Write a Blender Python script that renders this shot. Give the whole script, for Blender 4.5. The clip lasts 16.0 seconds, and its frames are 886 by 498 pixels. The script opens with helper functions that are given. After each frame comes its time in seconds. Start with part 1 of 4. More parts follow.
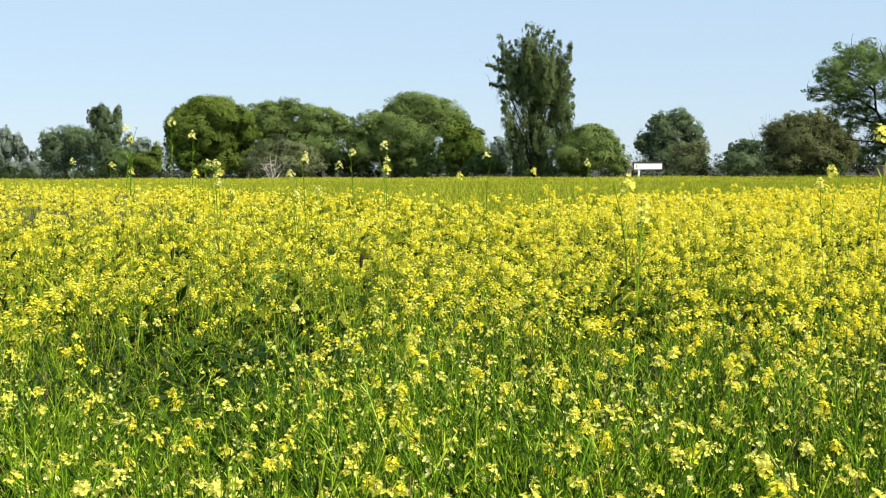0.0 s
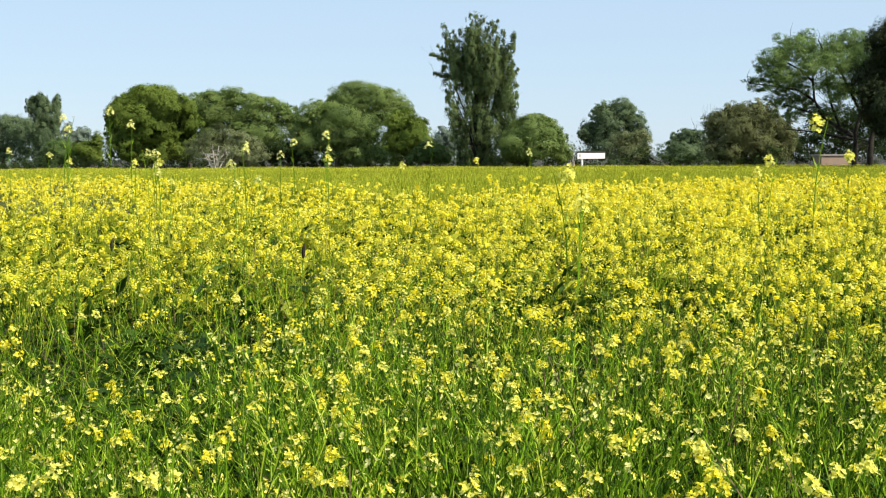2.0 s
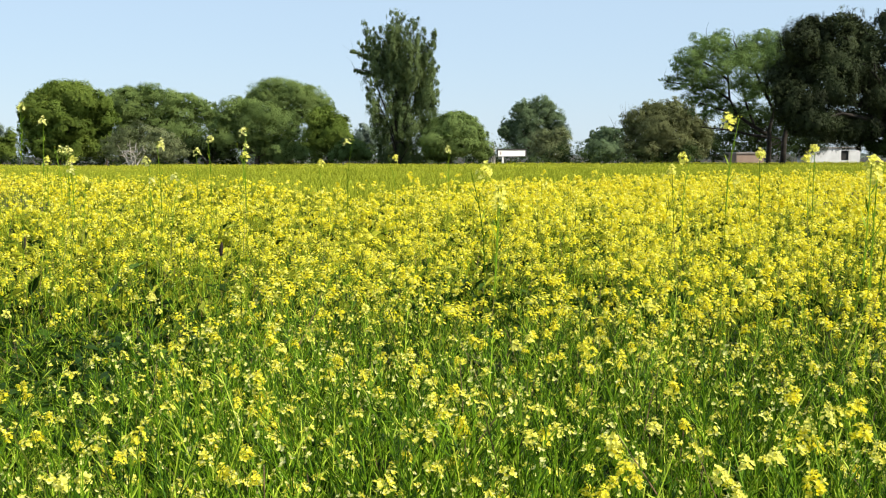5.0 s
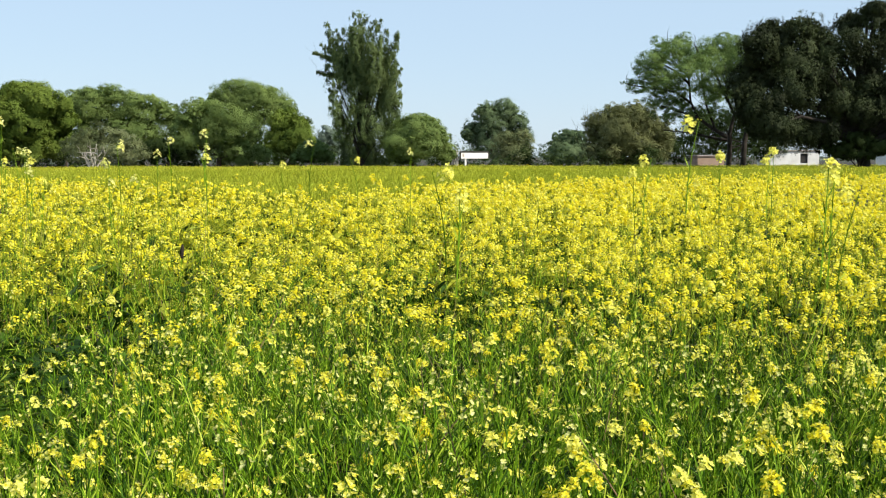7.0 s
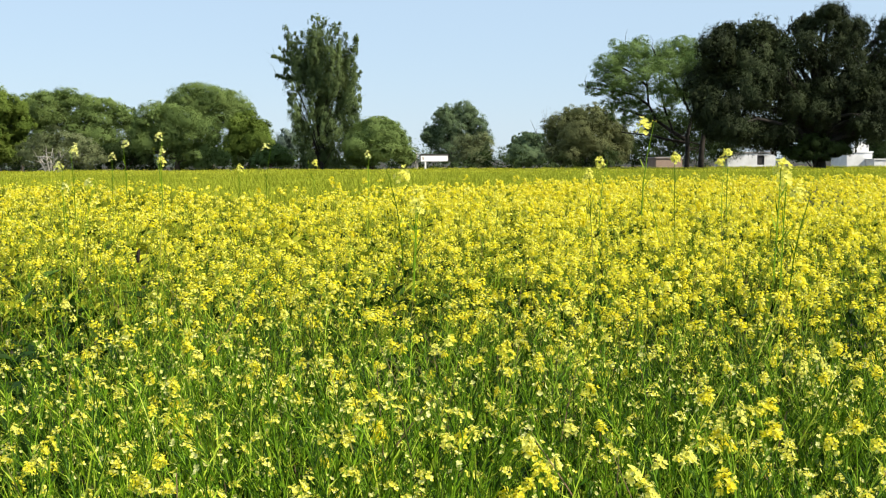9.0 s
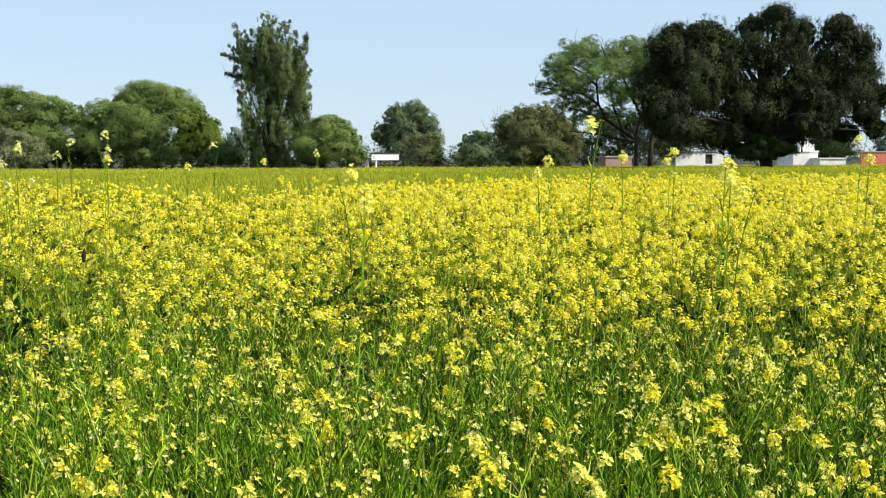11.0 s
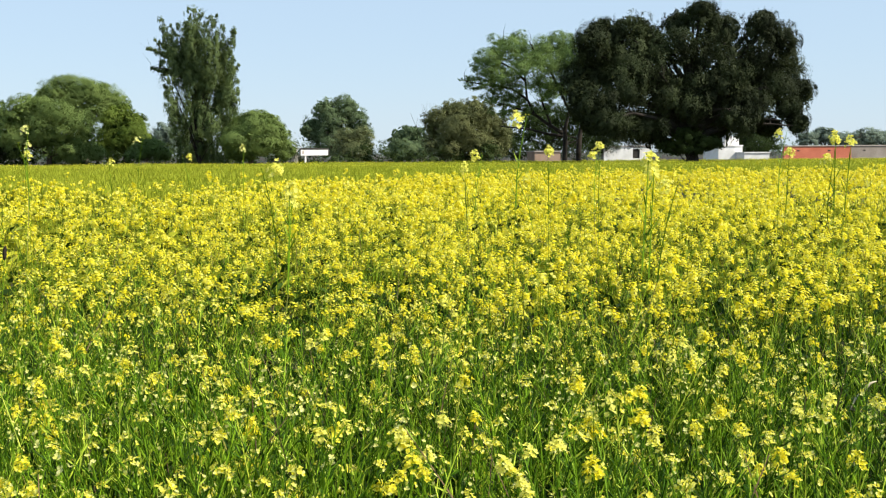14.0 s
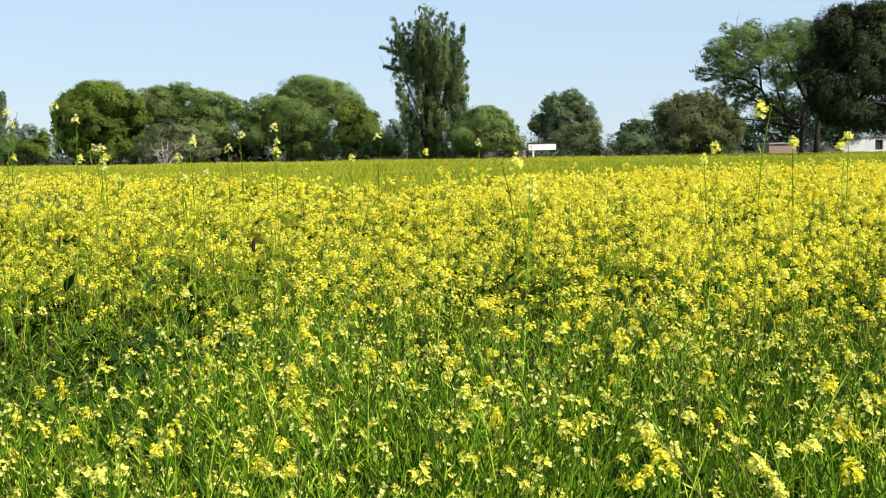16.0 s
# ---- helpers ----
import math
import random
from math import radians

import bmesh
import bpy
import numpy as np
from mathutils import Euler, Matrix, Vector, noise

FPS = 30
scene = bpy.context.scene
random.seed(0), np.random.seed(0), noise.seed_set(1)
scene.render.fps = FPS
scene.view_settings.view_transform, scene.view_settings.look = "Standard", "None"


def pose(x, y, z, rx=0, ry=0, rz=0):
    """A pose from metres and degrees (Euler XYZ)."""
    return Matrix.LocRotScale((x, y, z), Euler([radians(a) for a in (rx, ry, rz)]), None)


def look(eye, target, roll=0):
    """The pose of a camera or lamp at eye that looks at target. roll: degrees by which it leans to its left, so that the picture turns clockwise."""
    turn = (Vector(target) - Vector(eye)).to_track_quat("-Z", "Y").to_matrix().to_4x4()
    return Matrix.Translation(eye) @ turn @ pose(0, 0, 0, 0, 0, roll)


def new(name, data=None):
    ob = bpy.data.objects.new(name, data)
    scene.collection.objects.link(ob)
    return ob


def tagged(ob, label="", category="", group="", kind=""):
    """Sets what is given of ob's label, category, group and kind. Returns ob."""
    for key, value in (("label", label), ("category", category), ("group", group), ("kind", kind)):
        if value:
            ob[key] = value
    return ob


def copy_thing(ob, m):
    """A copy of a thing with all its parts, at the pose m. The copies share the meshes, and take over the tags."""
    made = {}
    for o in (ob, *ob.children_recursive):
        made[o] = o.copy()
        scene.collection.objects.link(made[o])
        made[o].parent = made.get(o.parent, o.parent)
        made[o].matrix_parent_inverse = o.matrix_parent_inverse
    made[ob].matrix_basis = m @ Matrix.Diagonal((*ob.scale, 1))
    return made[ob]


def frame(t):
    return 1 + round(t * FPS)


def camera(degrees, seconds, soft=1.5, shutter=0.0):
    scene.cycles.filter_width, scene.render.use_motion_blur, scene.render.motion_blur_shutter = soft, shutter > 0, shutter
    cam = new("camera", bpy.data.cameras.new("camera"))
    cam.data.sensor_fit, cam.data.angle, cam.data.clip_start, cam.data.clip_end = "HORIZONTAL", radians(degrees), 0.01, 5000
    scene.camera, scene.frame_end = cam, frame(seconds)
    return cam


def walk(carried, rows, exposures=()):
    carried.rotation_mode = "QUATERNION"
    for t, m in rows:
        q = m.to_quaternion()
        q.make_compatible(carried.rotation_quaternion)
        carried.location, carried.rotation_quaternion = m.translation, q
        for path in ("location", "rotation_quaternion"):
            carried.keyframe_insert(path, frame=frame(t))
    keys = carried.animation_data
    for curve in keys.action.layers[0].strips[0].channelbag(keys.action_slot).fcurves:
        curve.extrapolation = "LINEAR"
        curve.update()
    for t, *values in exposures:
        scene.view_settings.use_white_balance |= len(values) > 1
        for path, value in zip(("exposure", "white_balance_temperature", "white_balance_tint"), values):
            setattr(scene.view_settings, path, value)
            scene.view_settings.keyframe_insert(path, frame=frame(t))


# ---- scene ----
cam = camera(40.0, 16.0, soft=1.2)

# seconds, eye x, eye z, turn to the left, tilt, lean (metres, degrees)
PATH = [
    (0, -0.037, 1.651, 6.305, -3.795, -0.235),
    (0.5, -0.036, 1.651, 5.389, -3.971, -0.288),
    (1, -0.037, 1.651, 4.572, -4.164, -0.265),
    (1.5, -0.037, 1.654, 4.123, -4.253, -0.272),
    (2, -0.025, 1.652, 3.700, -4.295, -0.275),
    (2.5, -0.024, 1.649, 3.325, -4.326, -0.300),
    (3, -0.021, 1.650, 2.797, -4.350, -0.263),
    (3.5, -0.018, 1.649, 1.914, -4.368, -0.165),
    (4, -0.020, 1.649, 1.192, -4.422, -0.234),
    (4.5, -0.016, 1.649, 0.601, -4.423, -0.193),
    (5, -0.011, 1.651, -0.000, -4.433, -0.200),
    (7.5, -0.004, 1.651, -2.107, -4.268, -0.106),
    (8, 0.000, 1.650, -2.494, -4.207, -0.165),
    (8.5, 0.003, 1.649, -2.985, -4.200, -0.232),
    (9, 0.007, 1.648, -3.612, -4.204, -0.297),
    (11.5, 0.019, 1.648, -6.417, -4.278, -0.238),
    (12, 0.022, 1.647, -6.921, -4.279, -0.262),
    (12.5, 0.027, 1.646, -7.529, -4.292, -0.243),
    (13, 0.030, 1.646, -8.174, -4.336, -0.177),
    (13.5, 0.032, 1.645, -8.758, -4.408, -0.209),
    (14, 0.031, 1.645, -9.193, -4.518, -0.389),
    (14.5, 0.021, 1.645, -7.187, -4.599, -0.665),
    (15, 0.010, 1.644, -3.594, -4.634, -0.897),
    (15.5, 0.002, 1.642, -0.479, -4.637, -0.988),
    (16, -0.012, 1.641, 1.486, -4.652, -0.983),
]


def aim(x, z, turn, tilt, lean):
    a, b = radians(turn), radians(tilt)
    way = Vector((-math.sin(a) * math.cos(b), math.cos(a) * math.cos(b), math.sin(b)))
    eye = Vector((x, 0.0, z))
    return look(eye, eye + way, lean)


walk(cam, [(t, aim(*row)) for t, *row in PATH], exposures=[(0.0, 0.59), (16.0, 0.59)])

# ---- light: clear hazy day, sun to the right and slightly behind the camera ----
SUN_ELEVATION, SUN_AZIMUTH = 43.0, 117.0        # azimuth clockwise from +y
world = bpy.data.worlds.new("sky")
scene.world = world
world.use_nodes = True
wn = world.node_tree
wn.nodes.clear()
sky = wn.nodes.new("ShaderNodeTexSky")
sky.sky_type, sky.sun_disc = "NISHITA", False
sky.sun_elevation, sky.sun_rotation = radians(SUN_ELEVATION), radians(SUN_AZIMUTH)
sky.air_density, sky.dust_density, sky.ozone_density = 1.0, 0.15, 4.0
back = wn.nodes.new("ShaderNodeBackground")
back.inputs["Strength"].default_value = 0.070
wout = wn.nodes.new("ShaderNodeOutputWorld")
# thin white haze evens the clear sky out
haze = wn.nodes.new("ShaderNodeMix")
haze.data_type, haze.blend_type = "RGBA", "MIX"
haze.inputs["Factor"].default_value = 0.65
haze.inputs["B"].default_value = (6.4, 8.2, 10.2, 1)
wn.links.new(sky.outputs["Color"], haze.inputs["A"])
wn.links.new(haze.outputs["Result"], back.inputs["Color"])
wn.links.new(back.outputs["Background"], wout.inputs["Surface"])

sun_data = bpy.data.lights.new("sun", "SUN")
sun_data.energy, sun_data.angle, sun_data.color = 5.0, radians(0.55), (1.0, 0.93, 0.80)
sun = new("sun", sun_data)
sa, se = radians(SUN_AZIMUTH), radians(SUN_ELEVATION)
sun.matrix_world = look((math.sin(sa) * math.cos(se) * 60, math.cos(sa) * math.cos(se) * 60, math.sin(se) * 60), (0, 0, 0))


# ---- materials ----
def mat(name):
    m = bpy.data.materials.new(name)
    m.use_nodes = True
    m.node_tree.nodes.clear()
    return m, m.node_tree.nodes, m.node_tree.links


def ramp(nodes, stops):
    r = nodes.new("ShaderNodeValToRGB")
    el = r.color_ramp.elements
    while len(el) < len(stops):
        el.new(0.5)
    for e, (p, c) in zip(el, stops):
        e.position, e.color = p, (*c, 1)
    return r


def thin_leaf(name, stops, glow=0.35, rough=0.55, gloss=0.25, scale=0.0, per_object=False, vary=0.55):
    """Leaf or petal: light comes through it; the colour differs from piece to piece."""
    m, n, l = mat(name)
    if per_object:
        pick = n.new("ShaderNodeObjectInfo").outputs["Random"]
    else:
        pick = n.new("ShaderNodeNewGeometry").outputs["Random Per Island"]
    if scale:
        tc = n.new("ShaderNodeTexCoord")
        tex = n.new("ShaderNodeTexNoise")
        tex.inputs["Scale"].default_value, tex.inputs["Detail"].default_value = scale, 3
        l.new(tc.outputs["Object"], tex.inputs["Vector"])
        mix = n.new("ShaderNodeMath")
        mix.operation = "MULTIPLY_ADD"
        mix.inputs[1].default_value = vary
        off = n.new("ShaderNodeMath")
        off.operation = "MULTIPLY_ADD"
        off.inputs[1].default_value, off.inputs[2].default_value = 1.1, -0.33
        l.new(tex.outputs["Fac"], off.inputs[0])
        l.new(pick, mix.inputs[0])
        l.new(off.outputs[0], mix.inputs[2])
        pick = mix.outputs[0]
    r = ramp(n, stops)
    l.new(pick, r.inputs["Fac"])
    p = n.new("ShaderNodeBsdfPrincipled")
    p.inputs["Roughness"].default_value = rough
    p.inputs["Specular IOR Level"].default_value = gloss
    t = n.new("ShaderNodeBsdfTranslucent")
    mx = n.new("ShaderNodeMixShader")
    mx.inputs["Fac"].default_value = glow
    o = n.new("ShaderNodeOutputMaterial")
    l.new(r.outputs["Color"], p.inputs["Base Color"])
    l.new(r.outputs["Color"], t.inputs["Color"])
    l.new(p.outputs[0], mx.inputs[1])
    l.new(t.outputs[0], mx.inputs[2])
    l.new(mx.outputs[0], o.inputs["Surface"])
    return m


def solid(name, dark, light, scale=3.0, fine=40.0, rough=0.85, bump=0.3, gloss=0.3):
    """Opaque surface: stains at one scale, grain and relief at another."""
    m, n, l = mat(name)
    tc = n.new("ShaderNodeTexCoord")
    big, small = n.new("ShaderNodeTexNoise"), n.new("ShaderNodeTexNoise")
    for tex, s, d in ((big, scale, 5), (small, fine, 4)):
        tex.inputs["Scale"].default_value, tex.inputs["Detail"].default_value = s, d
        l.new(tc.outputs["Object"], tex.inputs["Vector"])
    add = n.new("ShaderNodeMath")
    add.operation = "MULTIPLY_ADD"
    add.inputs[1].default_value = 0.45
    l.new(small.outputs["Fac"], add.inputs[0])
    half = n.new("ShaderNodeMath")
    half.operation = "MULTIPLY"
    half.inputs[1].default_value = 0.6
    l.new(big.outputs["Fac"], half.inputs[0])
    l.new(half.outputs[0], add.inputs[2])
    r = ramp(n, [(0.36, dark), (0.66, light)])
    l.new(add.outputs[0], r.inputs["Fac"])
    p = n.new("ShaderNodeBsdfPrincipled")
    p.inputs["Roughness"].default_value, p.inputs["Specular IOR Level"].default_value = rough, gloss
    b = n.new("ShaderNodeBump")
    b.inputs["Strength"].default_value, b.inputs["Distance"].default_value = bump, 0.02
    l.new(add.outputs[0], b.inputs["Height"])
    l.new(b.outputs[0], p.inputs["Normal"])
    l.new(r.outputs["Color"], p.inputs["Base Color"])
    o = n.new("ShaderNodeOutputMaterial")
    l.new(p.outputs[0], o.inputs["Surface"])
    return m


PETAL = thin_leaf("mustard_petal", [(0.0, (0.81, 0.69, 0.015)), (0.4, (0.86, 0.765, 0.045)), (0.75, (0.89, 0.82, 0.10)), (1.0, (0.91, 0.87, 0.22))], 0.5, 0.8, 0.05)
NEAR_PETAL = thin_leaf("near_mustard_petal", [(0.0, (0.83, 0.73, 0.04)), (0.45, (0.88, 0.81, 0.12)), (0.75, (0.90, 0.86, 0.20)), (1.0, (0.92, 0.90, 0.33))], 0.5, 0.8, 0.05)
CREAM = thin_leaf("pale_petal", [(0.0, (0.86, 0.80, 0.08)), (1.0, (0.90, 0.87, 0.26))], 0.45, 0.7, 0.08)
# whitened as overexposed heads look before dark trees; also truly pale small flowers
WHITE_PETAL = thin_leaf("cream_white_petal", [(0.0, (0.85, 0.81, 0.18)), (1.0, (0.88, 0.86, 0.38))], 0.5, 0.8, 0.05)
BUD = thin_leaf("mustard_bud", [(0.0, (0.16, 0.20, 0.010)), (1.0, (0.44, 0.45, 0.026))], 0.2, 0.6, 0.2)
# stem and pod: dark ends imitate shaded gaps, light ends sunlit streaks
STEM = thin_leaf("mustard_stem", [(0.0, (0.011, 0.036, 0.002)), (0.42, (0.046, 0.122, 0.004)), (0.7, (0.19, 0.33, 0.010)), (0.90, (0.50, 0.60, 0.05)), (0.95, (0.17, 0.11, 0.065)), (1.0, (0.20, 0.13, 0.07))], 0.1, 0.6, 0.12)
POD = thin_leaf("mustard_pod", [(0.0, (0.011, 0.036, 0.002)), (0.42, (0.05, 0.13, 0.004)), (0.7, (0.20, 0.34, 0.011)), (1.0, (0.52, 0.62, 0.07))], 0.14, 0.55, 0.12)
# leaf green darkened to stand in for the shade between plants
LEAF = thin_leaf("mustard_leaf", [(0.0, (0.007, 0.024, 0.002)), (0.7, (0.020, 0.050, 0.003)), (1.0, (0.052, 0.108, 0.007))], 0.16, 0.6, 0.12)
BLADE = thin_leaf("green_crop_blade", [(0.0, (0.25, 0.30, 0.020)), (0.6, (0.35, 0.39, 0.030)), (1.0, (0.45, 0.47, 0.050))], 0.3, 0.7, 0.08, 0.25)
# soil darkened too, for the shade under the crop
SOIL = solid("field_soil", (0.016, 0.015, 0.009), (0.045, 0.038, 0.022), 2.0, 30.0, 0.95, 0.6)
BARK = solid("tree_bark", (0.035, 0.028, 0.02), (0.13, 0.10, 0.075), 2.0, 18.0, 0.95, 0.8)
PALE_BARK = solid("pale_bark", (0.30, 0.27, 0.22), (0.55, 0.51, 0.44), 3.0, 25.0, 0.9, 0.6)
DARK_BARK = solid("dark_bark", (0.012, 0.010, 0.008), (0.05, 0.042, 0.034), 2.0, 18.0, 0.95, 0.8)


# ---- mesh helpers ----


def mesh_from(name, verts, tris, mats, slots, smooth=False):
    """One mesh from arrays: vertices (n,3), triangles (m,3), a material slot for each triangle."""
    me = bpy.data.meshes.new(name)
    verts, tris = np.asarray(verts, np.float32), np.asarray(tris, np.int32)
    me.vertices.add(len(verts))
    me.vertices.foreach_set("co", verts.ravel())
    me.loops.add(tris.size)
    me.loops.foreach_set("vertex_index", tris.ravel())
    me.polygons.add(len(tris))
    me.polygons.foreach_set("loop_start", np.arange(0, tris.size, 3, dtype=np.int32))
    me.polygons.foreach_set("material_index", np.asarray(slots, np.int32))
    me.polygons.foreach_set("use_smooth", np.full(len(tris), smooth))
    for m in mats:
        me.materials.append(m)
    me.update(calc_edges=True)
    me.validate()
    return me


class Soup:
    """Gathers pieces: each a (verts, tris, slots) shape, laid at many places."""

    def __init__(self):
        self.v, self.t, self.s, self.n = [], [], [], 0

    def shape(self):
        return np.concatenate(self.v), np.concatenate(self.t), np.concatenate(self.s)

    def add(self, shape, turns=None, places=None):
        v, t, s = shape
        turns = np.eye(3)[None] if turns is None else np.asarray(turns)
        k = len(turns)
        places = np.zeros((k, 3)) if places is None else np.asarray(places)
        if k == 0:
            return self
        out = np.einsum("kij,nj->kni", turns, v) + places[:, None]
        self.v.append(out.reshape(-1, 3))
        self.t.append((t[None] + (np.arange(k) * len(v))[:, None, None] + self.n).reshape(-1, 3))
        self.s.append(np.tile(s, k))
        self.n += k * len(v)
        return self

    def mesh(self, name, mats, smooth=False):
        return mesh_from(name, *self.shape()[:2], mats, self.shape()[2], smooth)


def unit(v):
    v = np.asarray(v, float)
    return v / np.maximum(np.linalg.norm(v, axis=-1, keepdims=True), 1e-9)


def frames_along(z, spin):
    """Turns whose third axis is z, spun round it. z: (n,3), spin: (n,)."""
    z = unit(z)
    ref = np.where(np.abs(z[:, 2:3]) < 0.9, [[0.0, 0, 1]], [[1.0, 0, 0]])
    x = unit(np.cross(ref, z))
    y = np.cross(z, x)
    c, s = np.cos(spin)[:, None], np.sin(spin)[:, None]
    return np.stack([c * x + s * y, c * y - s * x, z], -1)


def tube(points, radii, sides=3, slot=0):
    """A tapered tube along a line of points."""
    p, r = np.asarray(points, float), np.asarray(radii, float)
    d = unit(np.gradient(p, axis=0))
    m = frames_along(d, np.zeros(len(p)))
    a = np.arange(sides) * 2 * math.pi / sides
    ring = np.stack([np.cos(a), np.sin(a), 0 * a], -1)
    v = (np.einsum("kij,nj->kni", m, ring) * r[:, None, None] + p[:, None]).reshape(-1, 3)
    t = []
    for k in range(len(p) - 1):
        for i in range(sides):
            j = (i + 1) % sides
            a0, b0, a1, b1 = k * sides + i, k * sides + j, (k + 1) * sides + i, (k + 1) * sides + j
            t += [(a0, b0, b1), (a0, b1, a1)]
    e = len(v)
    v = np.concatenate([v, p[-1:]])
    t += [(e - 1 - sides + i, e - 1 - sides + (i + 1) % sides, e) for i in range(sides)]
    return v, np.array(t), np.full(len(t), slot)


def part(name, data, parent, m=None, label=""):
    ob = new(name, data)
    ob.parent = parent
    if m is not None:
        ob.matrix_basis = m
    return tagged(ob, label) if label else ob


def box_bm(bm, x0, x1, y0, y1, z0, z1):
    vs = [bm.verts.new((x, y, z)) for z in (z0, z1) for x, y in ((x0, y0), (x1, y0), (x1, y1), (x0, y1))]
    for f in ((3, 2, 1, 0), (4, 5, 6, 7), (0, 1, 5, 4), (1, 2, 6, 5), (2, 3, 7, 6), (3, 0, 4, 7)):
        bm.faces.new([vs[i] for i in f])


def bm_mesh(name, bm, material, bevel=0.0):
    if bevel:
        bmesh.ops.bevel(bm, geom=bm.edges[:], offset=bevel, segments=2, affect="EDGES", profile=0.6)
    me = bpy.data.meshes.new(name)
    bm.normal_update()
    bm.to_mesh(me)
    bm.free()
    me.materials.append(material)
    return me


def boxes(name, rows, material, bevel=0.01):
    bm = bmesh.new()
    for row in rows:
        box_bm(bm, *row)
    return bm_mesh(name, bm, material, bevel)


# ---- ground: one sheet to the horizon ----
def ground_mesh():
    bm = bmesh.new()
    xs = [-3000, -600, -200, -80, -40, -20, -10, -5, 0, 5, 10, 20, 40, 80, 200, 600, 3000]
    ys = [-3000, -600, -100, -20, 0, 4, 8, 14, 20, 26, 32, 45, 65, 90, 130, 250, 700, 3000]
    grid = [[bm.verts.new((x, y, 0.03 * noise.noise((x * 0.3, y * 0.3, 0)) if abs(x) < 50 and 0 <= y < 140 else 0.0)) for x in xs] for y in ys]
    for j in range(len(ys) - 1):
        for i in range(len(xs) - 1):
            bm.faces.new((grid[j][i], grid[j][i + 1], grid[j + 1][i + 1], grid[j + 1][i]))
    return bm_mesh("ground", bm, SOIL)


tagged(new("ground", ground_mesh()), "bare brown field soil under the crops", "ground", kind="structure")


# ---- mustard: shapes ----
P_, B_, S_, O_, L_ = 0, 1, 2, 3, 4                  # slots: petal, bud, stem, pod, leaf
MUSTARD = [PETAL, BUD, STEM, POD, LEAF]
PALE_MUSTARD = [WHITE_PETAL, BUD, STEM, POD, LEAF]
NEAR_MUSTARD = [NEAR_PETAL, BUD, STEM, POD, LEAF]


def petal_shape(length, width, lift):
    v = np.array([(0, 0, 0), (0.5 * length, width / 2, lift * 0.7), (0.96 * length, 0.3 * width, lift), (0.96 * length, -0.3 * width, lift), (0.5 * length, -width / 2, lift * 0.7)], float)
    return v, np.array([(0, 4, 3), (0, 3, 2), (0, 2, 1)]), np.full(3, P_)


def flower_shape(r):
    """Four rounded petals in a cross with a small yellow-green heart."""
    so = Soup()
    for k in range(4):
        a = k * math.pi / 2 + r.normal(0, 0.12)
        c, s = math.cos(a), math.sin(a)
        so.add(petal_shape(0.0069 * r.uniform(0.8, 1.2), 0.0064 * r.uniform(0.85, 1.15), r.uniform(0.001, 0.0055)), [[[c, -s, 0], [s, c, 0], [0, 0, 1]]])
    return so.shape()


def spindle(length, radius, slot):
    """A pod or bud: pointed at both ends, widest low down."""
    a = np.arange(3) * 2 * math.pi / 3
    ring = np.stack([np.cos(a) * radius, np.sin(a) * radius, 0 * a + 0.35 * length], -1)
    v = np.concatenate([[[0, 0, 0]], ring, [[0, 0, length]]])
    return v, np.array([(0, 2, 1), (0, 3, 2), (0, 1, 3), (1, 2, 4), (2, 3, 4), (3, 1, 4)]), np.full(6, slot)


def raceme_shape(r, flowers, pods, length):
    """A flowering stalk: thin stem, pods standing off below, open flowers in a dome, buds at the tip. The tip's base is at z = length."""
    so = Soup()
    bend = r.normal(0, 0.02, 2)
    z = np.linspace(0, length, 4)
    line = np.stack([bend[0] * (z / length) ** 2, bend[1] * (z / length) ** 2, z], -1)
    so.add(tube(line, np.linspace(0.0022, 0.0011, 4), 3, S_))

    def on(h):
        return np.array([bend[0] * (h / length) ** 2, bend[1] * (h / length) ** 2, h])

    for k in range(pods):
        a = k * 2.4 + r.normal(0, 0.3)
        h = length * (0.12 + 0.72 * k / max(pods, 1))
        up = r.uniform(0.35, 0.75)
        d = np.array([[math.cos(a) * math.sin(up), math.sin(a) * math.sin(up), math.cos(up)]])
        so.add(spindle(r.uniform(0.03, 0.055), 0.0021, O_), frames_along(d, np.array([0.0])), [on(h)])
    for k in range(flowers):
        a = k * 2.4 + r.normal(0, 0.2)
        u = math.sqrt((k + 0.6) / flowers)
        d = unit(np.array([math.cos(a) * u, math.sin(a) * u, 0.55 + 0.5 * (1 - u)]) + r.normal(0, 0.15, 3))
        reach = r.uniform(0.011, 0.022)
        base = on(length - (0.032 if flowers > 6 else 0.05) * u * r.uniform(0.4, 1.0))
        tip = base + d * np.array([1, 1, 0.75]) * reach
        so.add((np.array([base - [0.0008, 0, 0], base + [0.0008, 0, 0], tip]), np.array([(0, 1, 2)]), np.array([S_])))
        so.add(flower_shape(r), frames_along((d + [0, 0, 0.12] + r.normal(0, 0.25, 3))[None], r.uniform(0, 6, 1)), [tip])
    for k in range(4):
        d = unit(r.normal(0, 0.5, 3) + [0, 0, 1.0])
        so.add(spindle(0.006, 0.0017, B_), frames_along(d[None], np.zeros(1)), [on(length) + d * 0.004])
    return so.shape()


